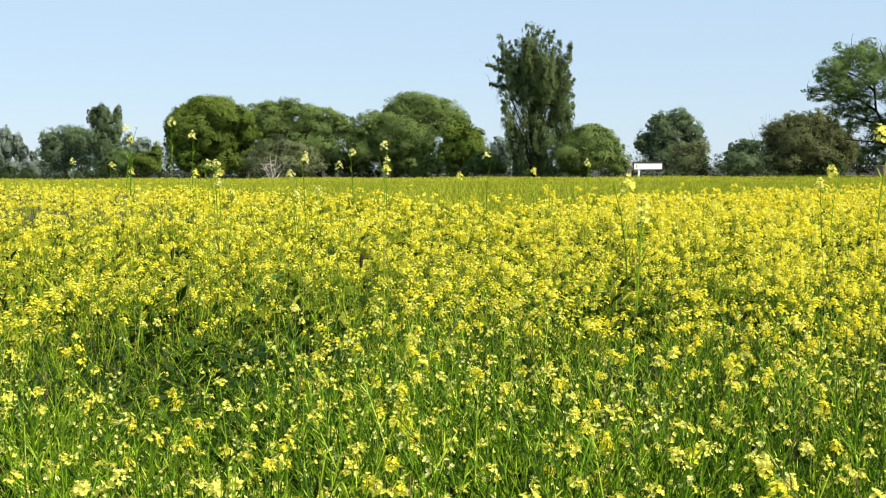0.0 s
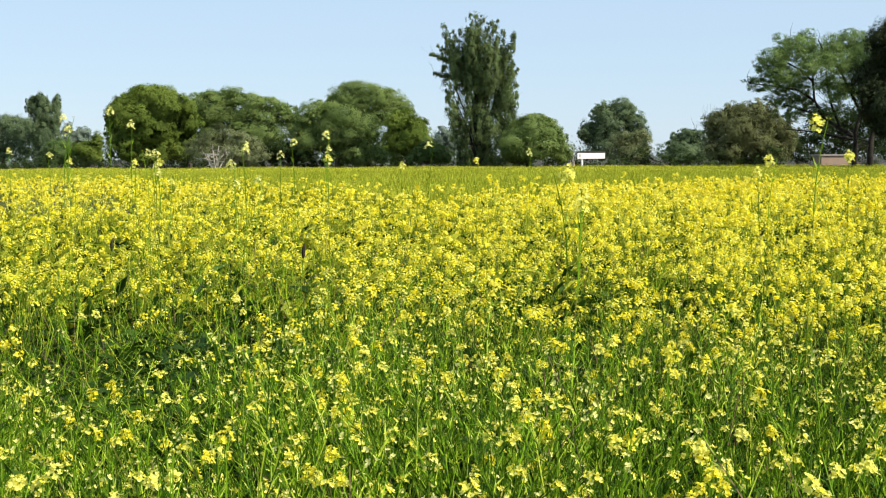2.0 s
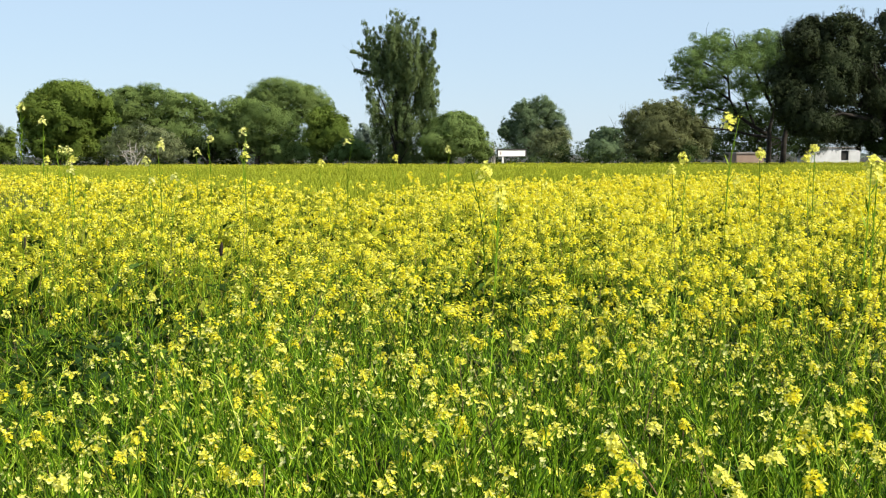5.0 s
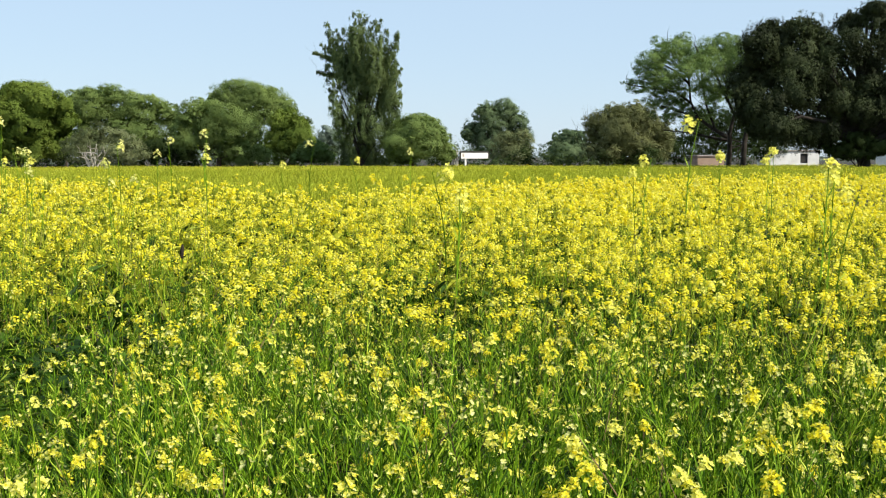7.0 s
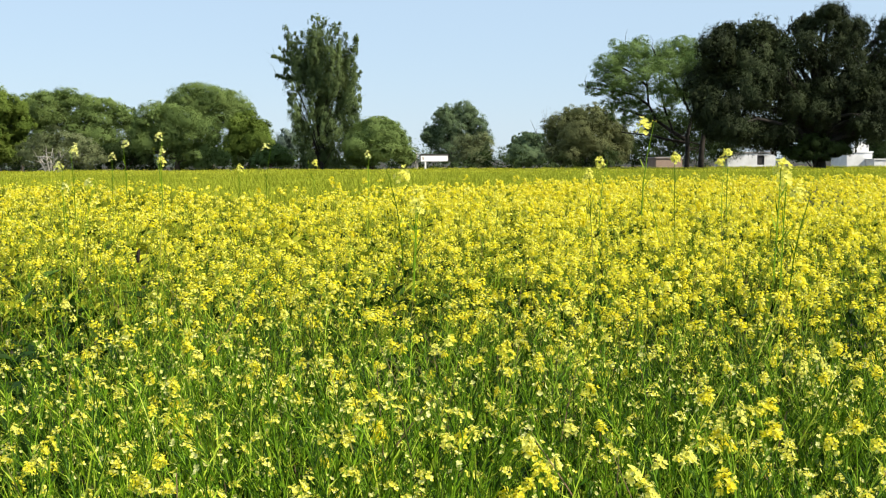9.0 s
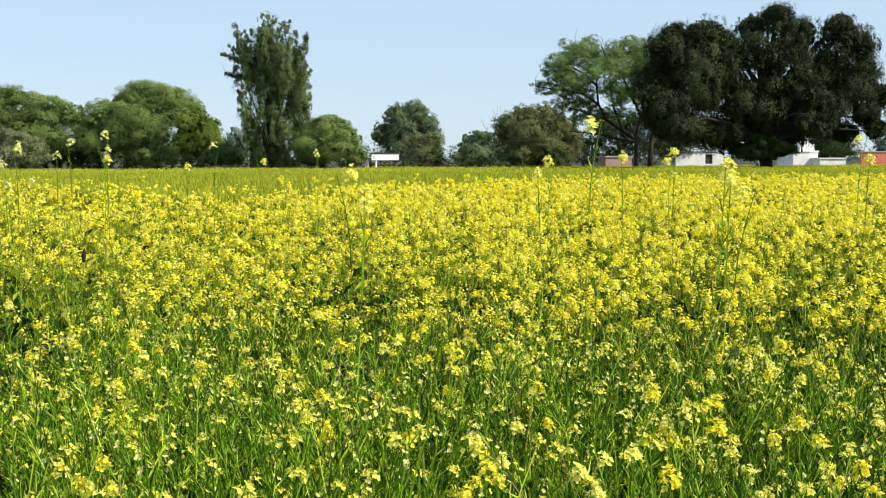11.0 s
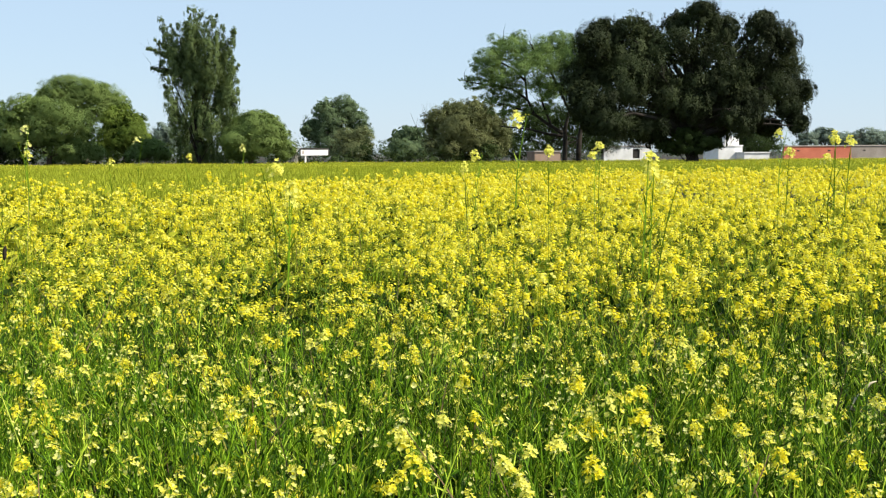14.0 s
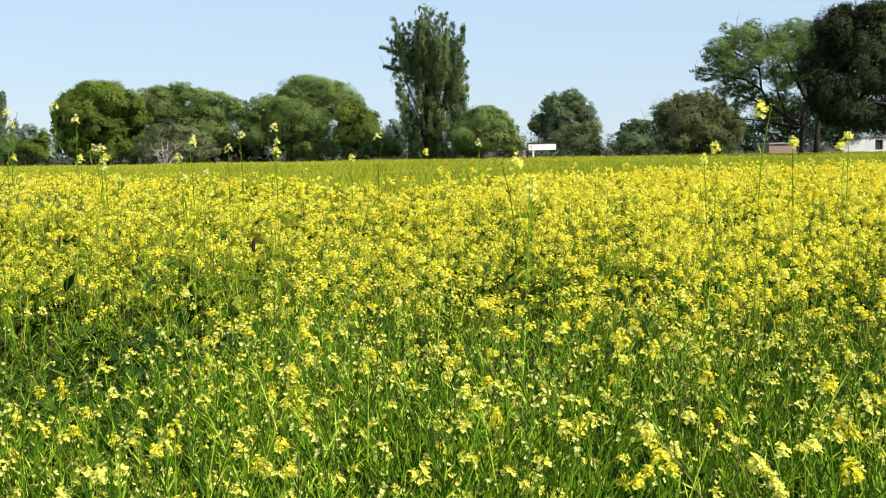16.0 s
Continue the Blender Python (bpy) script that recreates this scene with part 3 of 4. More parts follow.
NEAR_HEADS = [  # full heads in the near crop: x, y, height, heads
    (-0.10, 2.94, 1.02, 3),
    (-0.05, 3.31, 1.02, 2),
    (-0.47, 2.55, 1.02, 3),
    (-0.61, 3.42, 1.02, 2),
    (0.21, 5.17, 1.02, 3),
    (0.12, 4.63, 1.02, 2),
    (0.23, 4.14, 1.02, 2),
    (0.34, 4.23, 1.02, 2),
    (0.47, 3.96, 1.02, 3),
    (0.57, 3.86, 1.02, 3),
    (0.78, 4.99, 1.02, 3),
    (1.46, 6.72, 1.02, 4),
    (1.51, 5.86, 1.02, 4),
    (1.66, 5.99, 1.02, 2),
    (0.55, 6.71, 1.02, 3),
    (0.28, 2.42, 1.02, 4),
    (0.38, 2.60, 1.02, 3),
    (0.66, 2.49, 1.02, 2),
    (0.56, 2.35, 1.02, 3),
    (0.17, 2.71, 1.02, 1),
]
MORE_HEADS = [
    (0.26, 2.75, 1.02, 2),
    (0.52, 2.79, 1.02, 1),
    (-1.32, 5.45, 1.02, 3),
    (-0.91, 3.12, 1.02, 2),
    (-0.75, 2.70, 1.02, 2),
    (-1.82, 4.83, 1.02, 2),
    (-0.55, 3.93, 1.02, 2),
    (-0.38, 4.96, 1.02, 2),
    (-0.92, 2.37, 1.02, 3),
    (-0.73, 2.31, 1.02, 3),
    (1.43, 3.77, 1.02, 4),
    (1.19, 2.73, 1.02, 3),
    (0.86, 2.87, 1.02, 2),
    (1.02, 2.30, 1.02, 3),
    (1.55, 3.43, 1.02, 2),
    (1.32, 2.81, 1.02, 2),
    (0.95, 2.96, 1.02, 2),
]
for x, y, top, heads, lean, size in TALL_LEFT + TALL_RIGHT:
    tall_plant(x, y, top, heads, tr, lean, size * 1.12, 2 if top > 1.66 and x < 1.0 else 1, 1.0, "tall mustard plant standing above the other flowers", "tall mustard plants")
for x, y, top, heads in NEAR_HEADS + MORE_HEADS:
    tall_plant(x, y, top, heads, tr, tr.normal(0, 0.05), 0.95, int(tr.uniform() < 0.6), 0.3, "mustard plant with full heads of yellow flowers", "full-headed mustard plants")

DARK_LEAF = thin_leaf("dark_weed_leaf", [(0.0, (0.012, 0.034, 0.008)), (1.0, (0.028, 0.065, 0.014))], 0.2, 0.75, 0.05)


def broadleaf_weed(x, y, r):
    """A low weed with broad dark leaves among the mustard."""
    v, t, s = tube([(0, 0, 0), (0.01, 0, 0.3), (0.0, 0.01, 0.72)], [0.006, 0.005, 0.003], 5, S_)
    ob = new("broadleaf_weed", mesh_from("stem", v, t, MUSTARD, s))
    ob.location = (x, y, 0)
    for k in range(6):
        v, t, s = leaf_shape(r.uniform(0.10, 0.15), r.uniform(0.035, 0.055), r)
        part("leaf", mesh_from("broad_leaf", v, t, [DARK_LEAF], 0 * s), ob, pose(0, 0, r.uniform(0.5, 0.74), r.uniform(-20, 20), -35, 60 * k + r.uniform(-20, 20)))
    return tagged(ob, "weed with broad dark green leaves among the mustard", "weed")


broadleaf_weed(-1.72, 5.5, np.random.default_rng(43))
broadleaf_weed(-1.62, 5.7, np.random.default_rng(44))


DRY_LEAF = solid("dry_stalk", (0.42, 0.36, 0.24), (0.66, 0.60, 0.44), 8.0, 90.0, 0.85, 0.3)
SEED_HEAD = solid("dark_seed_head", (0.012, 0.009, 0.007), (0.04, 0.028, 0.02), 20.0, 160.0, 0.95, 0.4)


def dry_stalk(x, y):
    """A pale dry curled leaf; the thin stalk below is added to hold it."""
    so = Soup()
    so.add(tube([(0.02, 0, 0), (0.015, 0, 0.45), (-0.03, 0, 0.84), (-0.012, 0, 0.875), (0.014, -0.004, 0.905), (0.034, -0.006, 0.925), (0.055, -0.004, 0.93)], [0.0012, 0.001, 0.0008, 0.003, 0.0052, 0.0042, 0.0015], 6, 0))
    ob = new("dry_stalk", so.mesh("dry_stalk", [DRY_LEAF], True))
    ob.location = (x, y, 0)
    return tagged(ob, "dead straw-coloured stalk curled over at its tip", "dry stalk")


def seed_weed(x, y, lean):
    """A thin weed with a dark, narrow seed head."""
    v, t, s = tube([(0, 0, 0), (0.3 * lean, 0, 0.5), (lean, 0, 0.99)], [0.003, 0.0024, 0.0018], 4, S_)
    ob = new("seed_weed", mesh_from("stem", v, t, MUSTARD, s))
    ob.location = (x, y, 0)
    ob.scale = (1.2, 1.2, 1.05)
    v, t, s = tube([(lean, 0, 0.985), (lean * 1.02, 0, 1.0), (lean * 1.04, 0, 1.03), (lean * 1.1, 0, 1.055), (lean * 1.14, 0, 1.07)], [0.003, 0.009, 0.011, 0.008, 0.002], 6, 0)
    part("seed_head", mesh_from("seed_head", v, t, [SEED_HEAD], 0 * s), ob, label="narrow blackish seed head")
    return tagged(ob, "thin green weed with a dark seed head", "weed")


dry_stalk(1.895, 3.47)
seed_weed(-2.85, 8.01, 0.06)
seed_weed(-1.43, 7.42, 0.05)


# ---- green crop beyond the path ----
def green_crop():
    """Thin upright shoots, their tips at one height, with scattered flowers that thicken far off."""
    r = np.random.default_rng(53)
    so = Soup()
    n = 330000
    d = 22 + 88 * r.uniform(0, 1, n) ** 1.3
    a = np.radians(np.where(r.uniform(0, 1, n) < 0.92, r.uniform(-30, 33, n), r.uniform(-48, 50, n)))
    x, y = d * np.sin(a), d * np.cos(a)
    keep = (y > field_edge(x) + 1.3) & (y < 93 + 0.06 * x)
    x, y, d = x[keep], y[keep], d[keep]
    n = len(x)
    h = 0.99 + 0.03 * np.sin(0.5 * x + 0.2 * y) + r.normal(0, 0.035, n)
    s = 0.03 + 0.0011 * d
    way = unit(np.stack([r.normal(0, 0.22, n), r.normal(-0.1, 0.22, n), np.ones(n)], -1))
    m = frames_along(way, r.uniform(0, 6.28, n))
    shoot = (np.array([(-0.28, 0, -2.6), (0.28, 0.03, -2.5), (0.02, 0, 0)]), np.array([(0, 1, 2)]), np.zeros(1, int))
    bloom = (np.array([(-0.2, 0, 0.0), (0.2, 0.02, 0.02), (0, 0.16, 0.16), (0.02, -0.16, 0.12)]), np.array([(0, 3, 1), (0, 1, 2)]), np.ones(2, int))
    so.add(shoot, m * s[:, None, None], np.stack([x, y, h], -1))
    flower = r.uniform(0, 1, n) < np.where(d > 58, 0.16, 0.045)
    so.add(bloom, (m * s[:, None, None])[flower], np.stack([x, y, h], -1)[flower])
    # standing front of the crop along the path
    n = 22000
    x = r.uniform(-14, 12, n)
    y = field_edge(x) + 1.3 + r.uniform(0, 0.6, n)
    m = frames_along(unit(np.stack([r.normal(0, 0.2, n), r.normal(0, 0.2, n), np.ones(n)], -1)), r.uniform(0, 6.28, n))
    so.add(shoot, m * 0.09, np.stack([x, y, r.uniform(0.3, 1.0, n)], -1))
    return so.mesh("green_crop", [BLADE, PETAL])


tagged(new("green_crop", green_crop()), "green mustard field with few flowers beyond the path", "field crop", kind="stuff")


# ---- trees ----
def leaf_mat(name, dark, mid, light, glow=0.42):
    return thin_leaf(name, [(0.0, dark), (0.5, mid), (1.0, light)], glow, 0.7, 0.1, 0.35, vary=0.09)


FOLIAGE = {
    # olive lifted and green greyed, with a little haze in the colour
    "olive": leaf_mat("olive_foliage", (0.105, 0.16, 0.026), (0.20, 0.26, 0.045), (0.31, 0.375, 0.075)),
    "green": leaf_mat("green_foliage", (0.135, 0.195, 0.056), (0.22, 0.29, 0.082), (0.335, 0.405, 0.125)),
    "bright": leaf_mat("light_green_foliage", (0.105, 0.17, 0.05), (0.185, 0.265, 0.08), (0.29, 0.375, 0.125)),
    "grey": leaf_mat("grey_green_foliage", (0.14, 0.165, 0.07), (0.215, 0.24, 0.11), (0.31, 0.335, 0.165)),
    "brown": leaf_mat("brownish_foliage", (0.125, 0.14, 0.056), (0.205, 0.22, 0.09), (0.30, 0.31, 0.135)),
    # dark: near-black and light patches imitate shaded hearts and sunlit clumps
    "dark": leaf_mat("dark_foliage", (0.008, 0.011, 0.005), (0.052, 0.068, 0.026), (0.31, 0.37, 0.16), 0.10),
    # blue and hazy: haze of the distance put into the leaf colour
    "blue": leaf_mat("blue_green_foliage", (0.105, 0.155, 0.075), (0.175, 0.235, 0.11), (0.265, 0.335, 0.16)),
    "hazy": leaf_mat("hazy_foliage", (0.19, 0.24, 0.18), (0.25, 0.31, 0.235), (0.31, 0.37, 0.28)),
    # thicket: leaves kept dark, also for the shade at the trees' feet
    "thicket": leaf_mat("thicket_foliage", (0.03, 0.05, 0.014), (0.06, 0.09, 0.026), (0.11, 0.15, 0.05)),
    "poplar": leaf_mat("silvery_green_foliage", (0.075, 0.11, 0.042), (0.18, 0.235, 0.085), (0.34, 0.40, 0.16)),
}
LEAF_BITS = (np.array([(-0.30, -0.4, 0), (0.30, -0.3, 0.06), (0.02, 0.75, -0.04)]), np.array([(0, 1, 2)]), np.zeros(1, int))
# sprigs of a crown: how wide and how high each is
SPRIGS = {"round": (0.30, 0.26), "dome": (0.34, 0.24), "up": (0.20, 0.40), "hang": (0.29, 0.31), "open": (0.36, 0.22)}


def billows(lobes, count, r):
    """Splits each lobe of a crown into smaller billows round its middle."""
    out = []
    for lobe in lobes:
        c, rad = np.array(lobe[:3]), np.array(lobe[3:6])
        k = max(int(count * r.uniform(0.8, 1.2)), 3)
        i = np.arange(k) + 0.5
        z = 1 - 1.95 * i / k
        ring = np.sqrt(1 - z**2)
        turn = 2.4 * i + r.uniform(0, 6)
        u = unit(np.stack([ring * np.cos(turn), ring * np.sin(turn), z], -1) + r.normal(0, 0.28, (k, 3)))
        for d in u:
            s = r.uniform(0.36, 0.66)
            out.append((*(c + d * rad * (1.06 - s)), *(rad * s * r.uniform(0.85, 1.15, 3))))
    return out


def crown_mesh(lobes, leaves, size, material, r, style="round", fill=0.08, each=42, split=9):
    """A crown of many sprigs of small leaves over the lobes. A lobe: centre x, y, z and radii across, deep and high."""
    so = Soup()
    wide, high = SPRIGS[style]
    core = [(np.array(l[:3]), np.array(l[3:6])) for l in lobes]
    lobes = billows(lobes, split, r) if split else lobes
    C, R = np.array([l[:3] for l in lobes]), np.array([l[3:6] for l in lobes])
    area = R[:, 0] * R[:, 2]
    for n0, (c, rad, share) in enumerate(zip(C, R, area / area.sum())):
        n = int(leaves * share)
        k = max(int(n / each), 7)
        u = unit(r.normal(0, 1, (k * 3, 3)))
        a, b = r.normal(0, 1, (2, 3))
        bump = 1 + 0.12 * np.sin(3.3 * u @ a + r.uniform(0, 6)) + 0.08 * np.sin(6.5 * u @ b + r.uniform(0, 6))
        spot = c + u * rad * (bump * (0.66 + 0.34 * r.uniform(0, 1, k * 3) ** 0.7))[:, None]
        # no sprigs deep inside a neighbouring lobe
        deep = np.zeros(k * 3, bool)
        for m0, (c2, rad2) in enumerate(zip(C, R)):
            if m0 != n0:
                deep |= (((spot - c2) / rad2) ** 2).sum(-1) < 0.34
        keep = np.flatnonzero(~deep)[:k]
        if len(keep) < 4:
            keep = np.arange(k)
        u, spot = u[keep], spot[keep]
        k = len(keep)
        grow = r.uniform(0.55, 1.45, k) * np.clip(rad.mean() / 0.9, 0.4, 1.2)
        pick = r.integers(0, k, n)
        o = r.normal(0, 0.62, (n, 3))
        o *= np.minimum(1, 1.35 / np.maximum(np.linalg.norm(o, axis=-1), 1e-6))[:, None]
        bow = (o[:, 0] ** 2 + o[:, 1] ** 2)
        if style in ("dome", "open"):
            o[:, 2] -= 0.3 * bow
        if style == "hang":
            o[:, 2] = np.where(o[:, 2] < 0.3, o[:, 2] * 1.3 - 0.4 * bow, o[:, 2])
            o[:, :2] *= np.where(o[:, 2] < -0.4, 0.6, 1.0)[:, None]
        # sprigs lie close to the billow's face
        o -= 0.5 * (o * u[pick]).sum(-1, keepdims=True) * u[pick]
        g = grow[pick][:, None]
        p = spot[pick] + o * [wide, wide, high] * g
        out = 1.0 * u[pick] + 0.28 * unit(o) + [0, 0, 0.3] + r.normal(0, 0.12, (n, 3))
        scale = size * r.uniform(0.6, 1.3, n)
        face = unit(out)
        p[:, 2] = np.maximum(p[:, 2], 0.3)
        if style in ("up", "hang"):
            lift = 1.0 if style == "up" else -1.0
            along = unit(np.array([0, 0, 0.75 * lift]) + 0.5 * unit(r.normal(0, 1, (n, 3))) + 0.3 * u[pick])
            along = unit(along - (along * face).sum(-1, keepdims=True) * face)
            m = np.stack([np.cross(along, face), along, face], -1) * [[[0.85, 1.25, 1.0]]]
        else:
            m = frames_along(face, r.uniform(0, 6.28, n))
        so.add(LEAF_BITS, m * scale[:, None, None], p)
    # larger leaves in the heart of the crown
    n = int(leaves * fill / len(core))
    for c, rad in core if n else ():
        p = c + unit(r.normal(0, 1, (n, 3))) * rad * (r.uniform(0, 1, (n, 1)) ** 0.4 * 0.7)
        p[:, 2] = np.maximum(p[:, 2], 0.3)
        so.add(LEAF_BITS, frames_along(r.normal(0, 1, (n, 3)), r.uniform(0, 6.28, n)) * (2.0 * size * r.uniform(0.7, 1.3, n))[:, None, None], p)
    return so.mesh("crown", [material])


def wood_mesh(lobes, height, girth, bark, r, lean=0.0, limbs=2, fork=0.25):
    """Trunk and limbs: so many limbs to each lobe, or limbs of given thickness along lines of x and z."""
    so = Soup()
    if isinstance(limbs, list):
        for thick, line in limbs:
            pts = np.array([(x, 0.0, z) for x, z in line])
            pts[1:, 1] = np.cumsum(r.normal(0, 0.22, len(pts) - 1))
            if line[0][1] < 1.0:
                pts[0, 2] = -0.1
            taper = np.linspace(1.0, 0.32, len(pts)) * girth * thick
            so.add(tube(pts, taper, 7, 0))
            for k in range(1, len(pts)):
                for _ in range(3):
                    end = pts[k] + unit(r.normal(0, 1, 3) * [1, 1, 0.7] + [0, 0, 0.35]) * r.uniform(0.6, 1.5)
                    mid = (pts[k] + end) / 2 + r.normal(0, 0.1, 3)
                    so.add(tube([pts[k], mid, end], girth * thick * np.array([0.22, 0.15, 0.05]), 4, 0))
        return so.mesh("trunk", [bark], True)
    z = np.linspace(0, height * 0.8, 7)
    wob = np.cumsum(r.normal(0, 0.035 * height / 7, (7, 2)), 0) * np.linspace(0, 1, 7)[:, None]
    line = np.stack([wob[:, 0] + lean * z, wob[:, 1], z - 0.1], -1)
    so.add(tube(line, girth * np.array([1.3, 0.95, 0.85, 0.7, 0.5, 0.32, 0.15]), 8, 0))
    for lobe in lobes:
        for k in range(limbs):
            c, rad = np.array(lobe[:3]), np.array(lobe[3:6])
            end = c + unit(r.normal(0, 1, 3)) * rad * 0.6
            z0 = min(height * r.uniform(fork, fork + 0.25), end[2] * 0.8)
            base = np.array([np.interp(z0, z, line[:, i]) for i in range(3)])
            b1 = base + (end - base) * 0.35 + [0, 0, 0.10 * np.linalg.norm(end - base)] + r.normal(0, 0.1, 3)
            b2 = base + (end - base) * 0.7 + [0, 0, 0.08 * np.linalg.norm(end - base)] + r.normal(0, 0.15, 3)
            so.add(tube([base, b1, b2, end], girth * np.array([0.5, 0.36, 0.22, 0.06]), 6, 0))
            for _ in range(2):
                tw = b2 + unit(r.normal(0, 1, 3) + [0, 0, 0.3]) * rad.mean() * 0.5
                so.add(tube([b2, (b2 + tw) / 2 + r.normal(0, 0.06, 3), tw], girth * np.array([0.16, 0.1, 0.03]), 5, 0))
    return so.mesh("trunk", [bark], True)


def tree(name, x, y, lobes, foliage, leaves, label, size=0.125, girth=0.22, bark=None, seed=1, lean=0.0, limbs=2, fork=0.25, category="tree", depth=0.35, plump=1.07, **crown):
    """Lobes: x, z, half width, half height."""
    r = np.random.default_rng(seed)
    lobes = [(l[0], l[4] if len(l) > 4 else r.normal(0, depth), l[1], l[2] * plump, min(l[2] * plump * 0.95, 3.0), l[3] * plump) for l in lobes]
    ob = new(name)
    ob.location = (x, y, 0)
    ob.empty_display_size = 0.5
    height = max(l[2] + l[5] * 0.6 for l in lobes)
    part("trunk", wood_mesh(lobes, height, girth, bark or BARK, r, lean, limbs, fork), ob)
    part("crown", crown_mesh(lobes, int(leaves * (1.35 if category == "tree" and leaves < 70000 else 1.0)), size, FOLIAGE[foliage], r, **crown), ob)
    return tagged(ob, label, category)


def sprays(rows, wide=1.0):
    """Lobes along upright sprays: foot x and z, tip x and z, half width."""
    r, out = np.random.default_rng(len(rows)), []
    for x0, z0, x1, z1, w in rows:
        w, deep = w * wide, r.normal(-0.2, 0.9)
        n = max(int(math.hypot(x1 - x0, z1 - z0) / (0.9 * w)), 2)
        for u in np.linspace(0, 1, n):
            s = w * (1.0 - 0.5 * u ** 3)
            out.append((x0 + (x1 - x0) * u, z0 + (z1 - z0) * u - 1.0 * s, s, s * 1.25, deep))
    return out


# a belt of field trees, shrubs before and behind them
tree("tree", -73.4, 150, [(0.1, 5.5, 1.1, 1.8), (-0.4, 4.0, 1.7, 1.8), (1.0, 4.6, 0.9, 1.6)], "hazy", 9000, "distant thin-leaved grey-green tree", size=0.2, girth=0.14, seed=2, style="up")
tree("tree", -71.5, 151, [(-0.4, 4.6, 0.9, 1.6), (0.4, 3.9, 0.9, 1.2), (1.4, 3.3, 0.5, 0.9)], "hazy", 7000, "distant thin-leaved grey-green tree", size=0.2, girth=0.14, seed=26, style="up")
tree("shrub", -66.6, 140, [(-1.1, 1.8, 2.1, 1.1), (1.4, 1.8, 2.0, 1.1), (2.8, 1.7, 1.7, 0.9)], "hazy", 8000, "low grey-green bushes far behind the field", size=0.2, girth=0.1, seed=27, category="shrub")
tree("tree", -52.6, 121, [(0.4, 5.3, 2.1, 1.1), (-1.1, 4.5, 1.4, 1.4), (1.6, 4.6, 2.0, 1.6), (-0.3, 3.0, 2.5, 1.7), (-2.0, 3.6, 0.8, 1.4), (2.1, 3.0, 1.8, 1.7)], "blue", 26000, "bushy green tree at the field's edge", seed=3, style="dome")
tree("tree", -46.7, 117, [(-1.1, 6.8, 0.6, 1.1), (-0.1, 7.2, 0.9, 1.0), (1.1, 7.0, 0.6, 1.0), (0.2, 5.7, 1.5, 1.3), (-0.6, 4.3, 1.3, 1.4), (0.8, 4.2, 1.1, 1.4), (0.1, 2.4, 1.5, 1.6)], "blue", 26000, "narrow upright tree with blue-green leaves", seed=4, style="up")
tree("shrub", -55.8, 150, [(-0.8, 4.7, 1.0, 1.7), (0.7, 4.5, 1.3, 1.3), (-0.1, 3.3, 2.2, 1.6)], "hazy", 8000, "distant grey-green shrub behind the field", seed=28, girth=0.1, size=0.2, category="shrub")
tree("shrub", -41.3, 108, [(-0.2, 2.7, 1.3, 0.9), (0.5, 2.1, 1.6, 1.0), (-1.0, 1.8, 1.1, 0.9)], "bright", 13000, "low light-green shrub at the field's edge", seed=5, girth=0.1, category="shrub", style="dome")
tree("shrub", -38.3, 106, [(-0.5, 2.4, 1.1, 0.9), (0.7, 2.9, 0.6, 1.1), (0.0, 1.8, 1.4, 0.8)], "olive", 13000, "dense olive-green bush at the field's edge", seed=31, girth=0.1, category="shrub")
tree("tree", -30.8, 98, [(0.5, 6.5, 2.2, 1.3), (-1.5, 5.8, 1.6, 1.6), (2.6, 5.8, 1.8, 1.3), (0.5, 4.8, 3.4, 1.9), (-2.5, 4.5, 0.9, 1.6), (3.5, 4.6, 1.3, 1.6), (-1.0, 3.1, 2.3, 1.6), (1.8, 3.1, 2.1, 1.6), (-0.3, 2.0, 2.6, 0.8)], "olive", 64000, "broad round tree with dense olive-green leaves", seed=6, size=0.17, girth=0.26)
tree("tree", -24.2, 104, [(-3.3, 6.1, 1.4, 1.4), (-2.5, 7.0, 1.2, 0.6), (-0.7, 6.8, 1.9, 1.0), (1.6, 6.2, 1.9, 1.1), (3.5, 5.5, 1.5, 1.2), (-1.7, 5.5, 1.8, 1.5), (1.0, 4.8, 2.5, 1.6), (4.5, 4.7, 0.9, 1.2), (2.0, 3.2, 3.1, 1.8), (-2.4, 3.7, 1.4, 1.8)], "green", 58000, "spreading acacia with feathery green leaves", seed=7, style="dome")
tree("shrub", -23.2, 94, [(-1.6, 2.7, 1.4, 1.0), (-0.1, 3.2, 1.6, 1.0), (1.7, 2.7, 1.5, 1.1), (-0.1, 2.0, 3.0, 0.8), (2.6, 1.9, 1.2, 0.8)], "grey", 15000, "dry grey thorn shrub with a pale bare trunk", bark=PALE_BARK, girth=0.12, seed=8, size=0.13, category="shrub", style="dome", fill=0.03)
tree("tree", -15.2, 100, [(-1.0, 5.4, 2.1, 1.0), (-2.3, 4.6, 1.5, 1.3), (0.7, 4.4, 2.2, 1.6), (-0.9, 3.5, 2.6, 1.9), (2.4, 2.9, 1.6, 1.6), (1.4, 2.1, 2.4, 1.1), (3.5, 1.9, 0.9, 0.7), (-2.8, 2.8, 1.4, 1.5)], "green", 54000, "wide acacia with green crown down to the crop", seed=9, style="dome")
tree("tree", -13.9, 112, [(-1.4, 7.4, 2.3, 1.2), (0.7, 7.2, 2.0, 1.1), (-3.0, 6.8, 1.5, 0.9), (2.4, 6.2, 1.7, 1.2), (0.0, 5.8, 3.1, 1.8)], "green", 36000, "tall spreading acacia with a feathery green crown", seed=10, style="dome")
